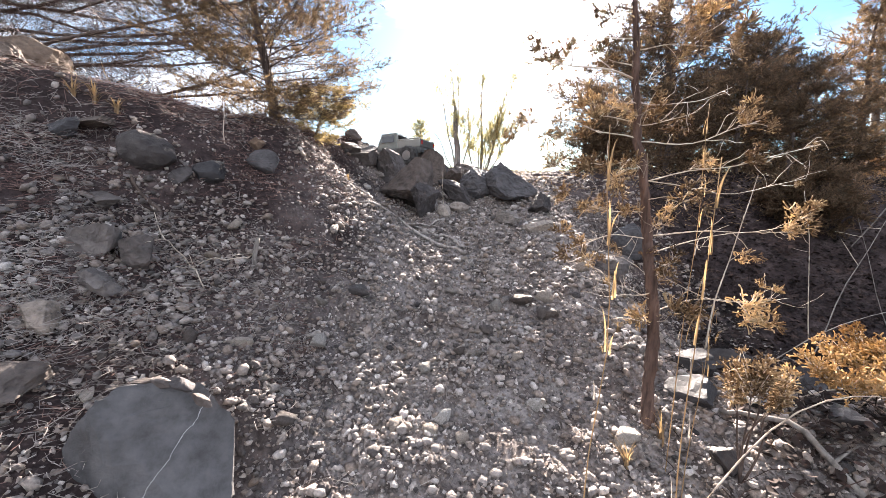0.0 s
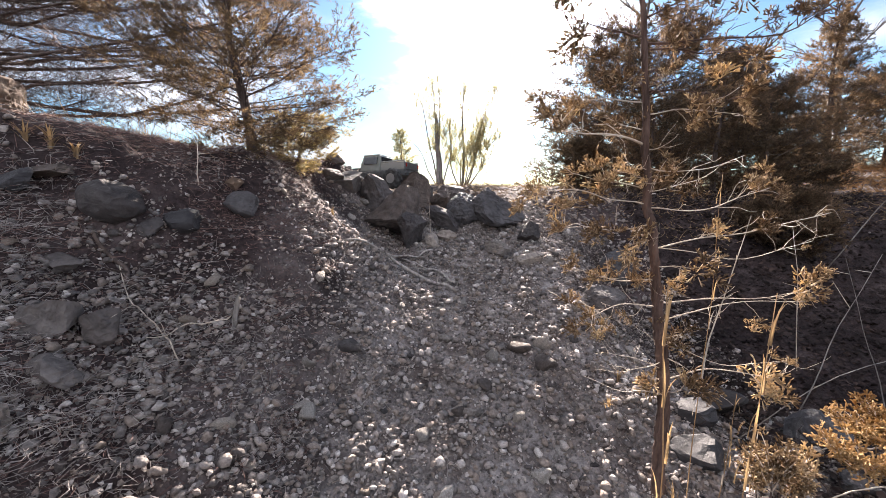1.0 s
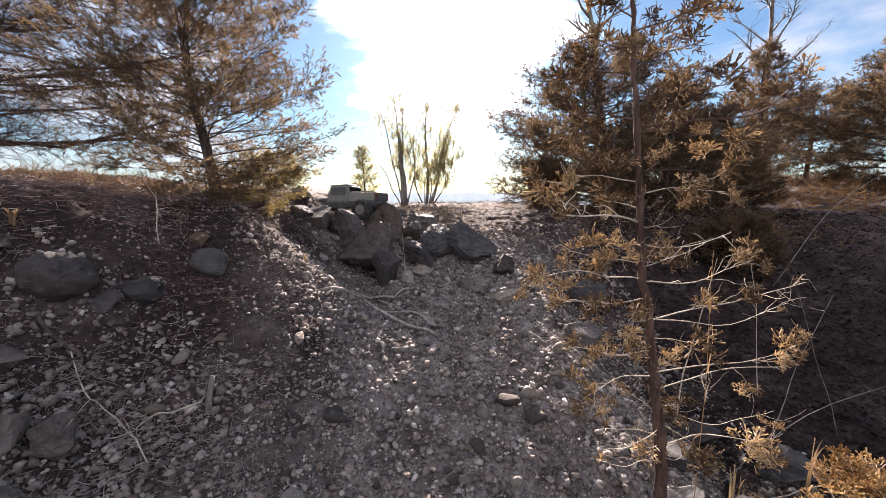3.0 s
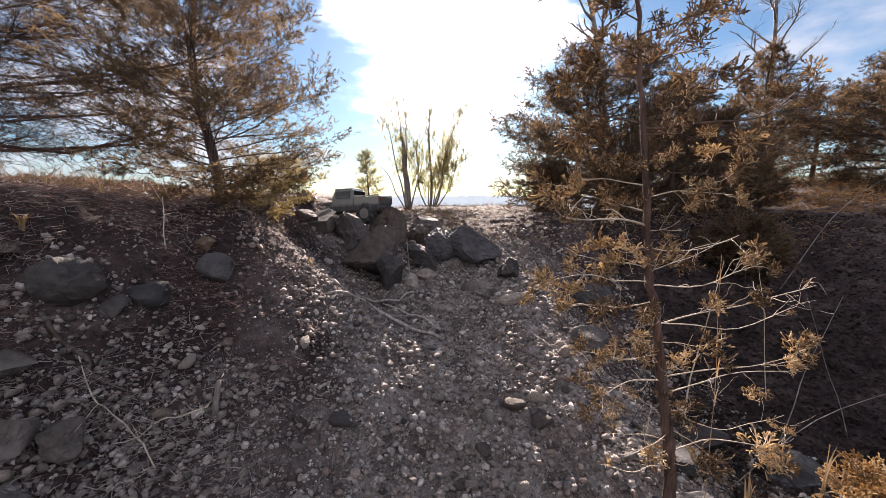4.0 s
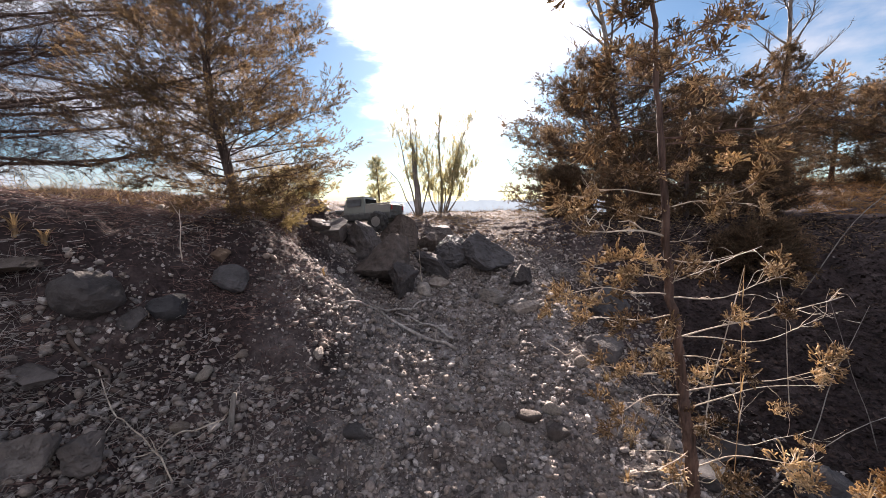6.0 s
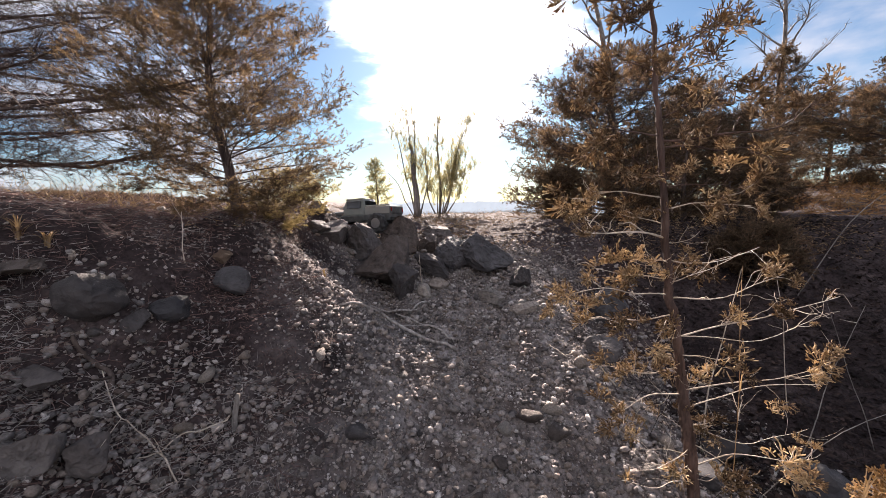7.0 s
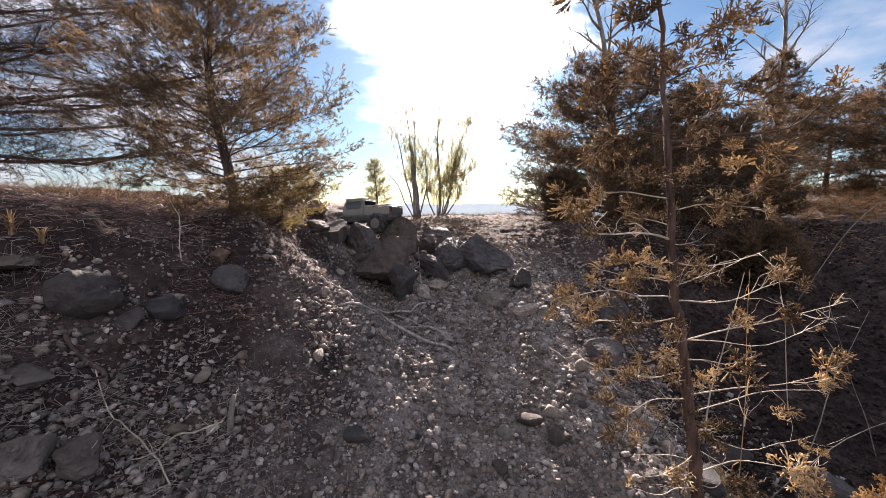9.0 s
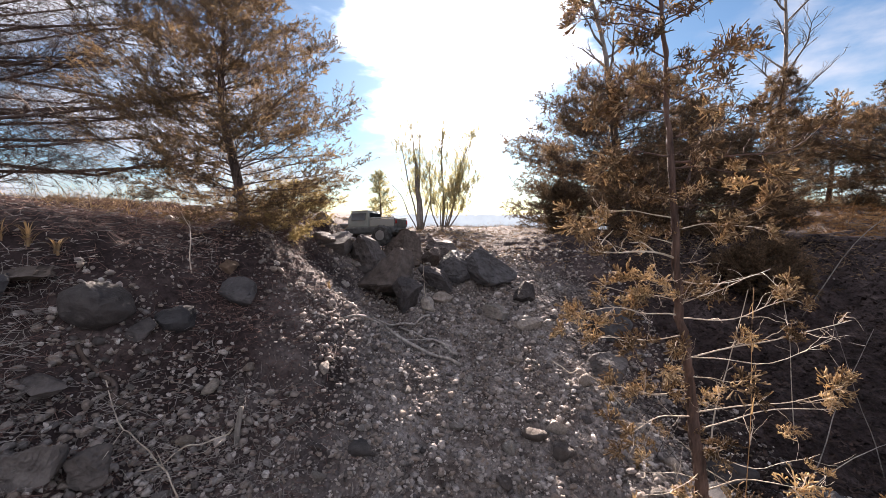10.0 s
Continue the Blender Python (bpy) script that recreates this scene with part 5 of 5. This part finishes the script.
# ---- grass ----
def blades(soup, base, n, tall, lean, rng, wide=0.0022):
    """Bent blades of dry grass from one foot."""
    for _ in range(n):
        az, h = rng.uniform(0, 6.3), tall * rng.uniform(0.5, 1.1)
        d = np.array([math.cos(az), math.sin(az), 0.0])
        s = np.linspace(0, 1, 6)
        p = base + d * rng.normal(0, 0.006) + np.outer(s ** 2, d) * lean * h * rng.uniform(0.3, 1.3) + np.outer(s - 0.25 * s ** 3, (0, 0, h))
        w = np.cross(d, (0, 0, 1)) * wide
        t = (1 - s ** 2)[:, None]
        v = np.concatenate([p - w * t, p + w * t, p + d * wide * 0.4 * t])
        f = []
        for i in range(5):
            for a, b in ((0, 12), (12, 6)):
                f += [(a + i, b + i, b + i + 1), (a + i, b + i + 1, a + i + 1)]
        soup.add(v, f)


def grass_stalk(label, base, top, seed):
    """A tall dry bluestem: stalk, folded golden blades and a seed tuft near its top."""
    rng = np.random.default_rng(seed)
    base, top = np.array(base, float), np.array(top, float)
    thing = root("grass_stalk", base, label, "grass")
    p = curve(base - (0, 0, 0.02), top, 0, 0.006, 14, rng)
    under("stalk", mesh_of("stalk", *tube(p, 0.0013 * np.linspace(1, 0.35, 14), 6), GOLDGRASS, True), thing)
    for k in (5, 8, 9, 10, 11, 12):
        s = Soup()
        blades(s, p[k], 1 if k < 9 else 2, 0.075, 0.22, rng, 0.0016)
        under("blade", s.mesh("blade", GOLDGRASS if k > 8 else STRAW), thing, "folded golden blade" if k > 8 else "")


grass_stalk("tall golden dry grass stalk beside the path", ground_at(0.262, 0.52), (0.22, 0.5, 0.43), 3)
grass_stalk("dry golden grass stalk with a feathery top", ground_at(0.40, 0.58), (0.395, 0.56, 0.40), 4)
grass_stalk("thin dry grass stalk leaning by the sapling", ground_at(0.60, 0.93), (0.645, 1.0, 0.56), 5)
grass_stalk("dry grass stalk bent over near the path", ground_at(0.56, 0.80), (0.60, 0.83, 0.12), 6)


def tuft(label, base, n, tall, seed, mat=GOLDGRASS):
    rng = np.random.default_rng(seed)
    s = Soup()
    base = np.array(base, float)
    blades(s, np.array([0, 0, -0.005]), n, tall, 0.7, rng)
    ob = new("grass_tuft", s.mesh("grass_tuft", mat))
    ob.location = base
    tagged(ob, label, "grass", "dry grass tufts")


for k, (x, y, n, t) in enumerate(((0.73, 1.72, 26, 0.10), (0.68, 1.45, 16, 0.08), (-1.27, 1.5, 30, 0.10), (-1.22, 1.53, 24, 0.09), (0.62, 1.0, 12, 0.12), (0.50, 0.93, 10, 0.09), (-1.32, 1.47, 26, 0.09), (0.58, 1.3, 14, 0.07), (-0.5, 2.1, 14, 0.06))):
    tuft("dry golden tuft of grass", ground_at(x, y), n, t, 300 + k)


def litter():
    """Needles, straw and fine twigs strewn over the bank and the terrace."""
    rng = np.random.default_rng(63)

    def strew(name, label, n, box, keep, long, thick, mat, lift, up=0.25):
        x, y = rng.uniform(box[0], box[1], n), rng.uniform(box[2], box[3], n)
        fray = 0.25 * hash_noise(x, y, 3, 34)
        edge = smooth(0, 0.5, x - box[0] + fray) * smooth(0, 0.5, box[1] - x + fray) * smooth(0, 0.35, y - box[2] + fray) * smooth(0, 0.5, box[3] - y + fray)
        on = keep(x, y) * edge > rng.uniform(0, 1, n)
        x, y = x[on], y[on]
        k = len(x)
        az, ln = rng.uniform(0, 6.3, k), long * rng.uniform(0.4, 1.5, k)
        s = Soup()
        d = np.stack([np.cos(az), np.sin(az), rng.normal(0, up, k)], -1)
        p0 = np.stack([x, y, height(x, y) + lift * rng.uniform(0, 1, k)], -1)
        side = np.stack([-np.sin(az), np.cos(az), 0 * az], -1)
        p1 = p0 + d * ln[:, None] * 0.5 + side * (ln * rng.normal(0, 0.4, k))[:, None]
        p2 = p0 + d * ln[:, None]
        for p in (p1, p2):
            p[:, 2] = np.maximum(p[:, 2], height(p[:, 0], p[:, 1]) + 0.001)
        w, z = side * thick, np.array([0, 0, thick * 1.4])
        v = np.stack([p0 - w, p0 + w, p0 + z, p1 - w, p1 + w, p1 + z, p2], 1)
        f = np.array([(0, 1, 4), (0, 4, 3), (1, 2, 5), (1, 5, 4), (2, 0, 3), (2, 3, 5), (3, 4, 6), (4, 5, 6), (5, 3, 6)])
        s.add(v.reshape(-1, 3), (f[None] + 7 * np.arange(k)[:, None, None]).reshape(-1, 3))
        tagged(new(name, s.mesh(name, mat)), label, "litter", kind="stuff")

    bank = lambda x, y: smooth(-0.25, -0.75, x + 0.3 * hash_noise(x, y, 3, 12)) * (0.6 + 0.6 * hash_noise(x, y, 5, 13))
    strew("needle_litter", "brown fallen needles covering the bank", 70000, (-2.4, 0.0, 0.45, 3.6), bank, 0.038, 0.0009, NEEDLES, 0.012)
    strew("straw_litter", "grey dry straw and twigs strewn over the bank", 80000, (-1.9, 0.4, 0.4, 2.6), lambda x, y: (bank(x, y) + 0.1) * (0.12 + 1.0 * smooth(1.6, 1.2, y)) * (0.55 + 1.1 * hash_noise(x, y, 6, 41)), 0.042, 0.0008, STRAW, 0.03, 0.35)
    strew("terrace_grass", "short golden dry grass on the terrace", 22000, (-1.6, 4.5, 2.9, 7.5), lambda x, y: 0.5 + 0.6 * hash_noise(x, y, 2, 14), 0.06, 0.0014, GOLDGRASS, 0.01, 0.6)
    strew("crest_grass", "short golden dry grass along the crest of the bank", 18000, (-3.4, -0.6, 1.75, 3.6), lambda x, y: smooth(0.54, 0.63, relief(x, y)) * (0.6 + 0.6 * hash_noise(x, y, 3, 15)) * (0.12 + 0.88 * smooth(-1.1, -1.6, x)), 0.05, 0.0012, GOLDGRASS, 0.01, 1.0)
    strew("field_grass", "tall orange-gold dry grass of a sunlit field", 13000, (4.8, 9.5, 3.7, 7.0), lambda x, y: 0.7 + 0 * x, 0.12, 0.003, FIELDGRASS, 0.01, 0.9)
    # the hollow's litter takes the near-black leaf colour in place of shade
    strew("hollow_litter", "dead stems and leaves in the hollow, darkened for its shade", 13000, (0.55, 4.4, 0.55, 4.6), lambda x, y: 0.5 + 0.5 * hash_noise(x, y, 3, 16), 0.08, 0.0013, SHADELEAF, 0.04, 0.6)



def shade_leaves():
    """Curled leaves that carpet the hollow; their near-black colour stands in for its shade."""
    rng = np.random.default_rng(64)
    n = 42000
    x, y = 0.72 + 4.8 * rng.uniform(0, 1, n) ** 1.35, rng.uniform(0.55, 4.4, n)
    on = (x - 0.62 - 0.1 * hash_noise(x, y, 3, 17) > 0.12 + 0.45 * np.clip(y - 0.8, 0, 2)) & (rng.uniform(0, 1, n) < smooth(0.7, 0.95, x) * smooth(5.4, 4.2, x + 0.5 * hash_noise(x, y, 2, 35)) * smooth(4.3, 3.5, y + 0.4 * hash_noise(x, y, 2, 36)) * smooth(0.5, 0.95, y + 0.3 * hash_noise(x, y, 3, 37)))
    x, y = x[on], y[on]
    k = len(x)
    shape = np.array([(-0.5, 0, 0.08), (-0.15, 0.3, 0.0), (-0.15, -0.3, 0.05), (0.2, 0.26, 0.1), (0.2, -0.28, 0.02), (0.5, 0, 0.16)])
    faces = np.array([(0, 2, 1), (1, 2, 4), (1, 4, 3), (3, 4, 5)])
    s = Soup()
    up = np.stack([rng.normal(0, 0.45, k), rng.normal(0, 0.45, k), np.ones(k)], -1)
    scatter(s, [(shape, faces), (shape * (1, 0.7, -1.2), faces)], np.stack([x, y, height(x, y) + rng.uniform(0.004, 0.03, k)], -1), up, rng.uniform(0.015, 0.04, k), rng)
    tagged(new("shade_leaves", s.mesh("shade_leaves", SHADELEAF)), "dead leaves over the hollow, near black to stand in for shade", "leaves", kind="stuff")


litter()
shade_leaves()


# ---- the distance ----
def distance():
    """Low wooded country far off; its haze is put into a pale, faintly glowing colour."""
    m, n, l, b = material("painted_haze", (0.2, 0.24, 0.28), 1.0, specular=0.0)
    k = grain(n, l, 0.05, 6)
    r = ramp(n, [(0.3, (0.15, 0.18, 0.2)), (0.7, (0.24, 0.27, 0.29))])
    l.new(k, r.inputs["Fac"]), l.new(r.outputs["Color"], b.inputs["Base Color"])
    # a little emission imitates the light of the haze in between
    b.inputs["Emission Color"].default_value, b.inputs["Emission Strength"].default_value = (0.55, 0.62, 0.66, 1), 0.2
    ang = np.linspace(-math.pi, math.pi, 721)
    top = 0.6 + 1.6 * np.abs(hash_noise(ang * 9, 0 * ang, 6.0, 21)) + 1.5 * np.abs(hash_noise(ang * 60, 0 * ang, 6.0, 22))
    ring = np.stack([np.sin(ang) * 420, np.cos(ang) * 420], -1)
    v = np.concatenate([np.c_[ring, np.full(721, -18.0)], np.c_[ring * 1.01, top], np.c_[ring * 1.06, np.full(721, -18.0)]])
    i = np.arange(720)
    f = np.concatenate([np.stack([i + o, i + 1 + o, i + 722 + o], -1) for o in (0, 721)] + [np.stack([i + o, i + 722 + o, i + 721 + o], -1) for o in (0, 721)])
    tagged(new("backdrop", mesh_of("backdrop", v, f, m, True)), "wooded country on the horizon with haze painted in blue-grey", "distance", kind="structure")


distance()
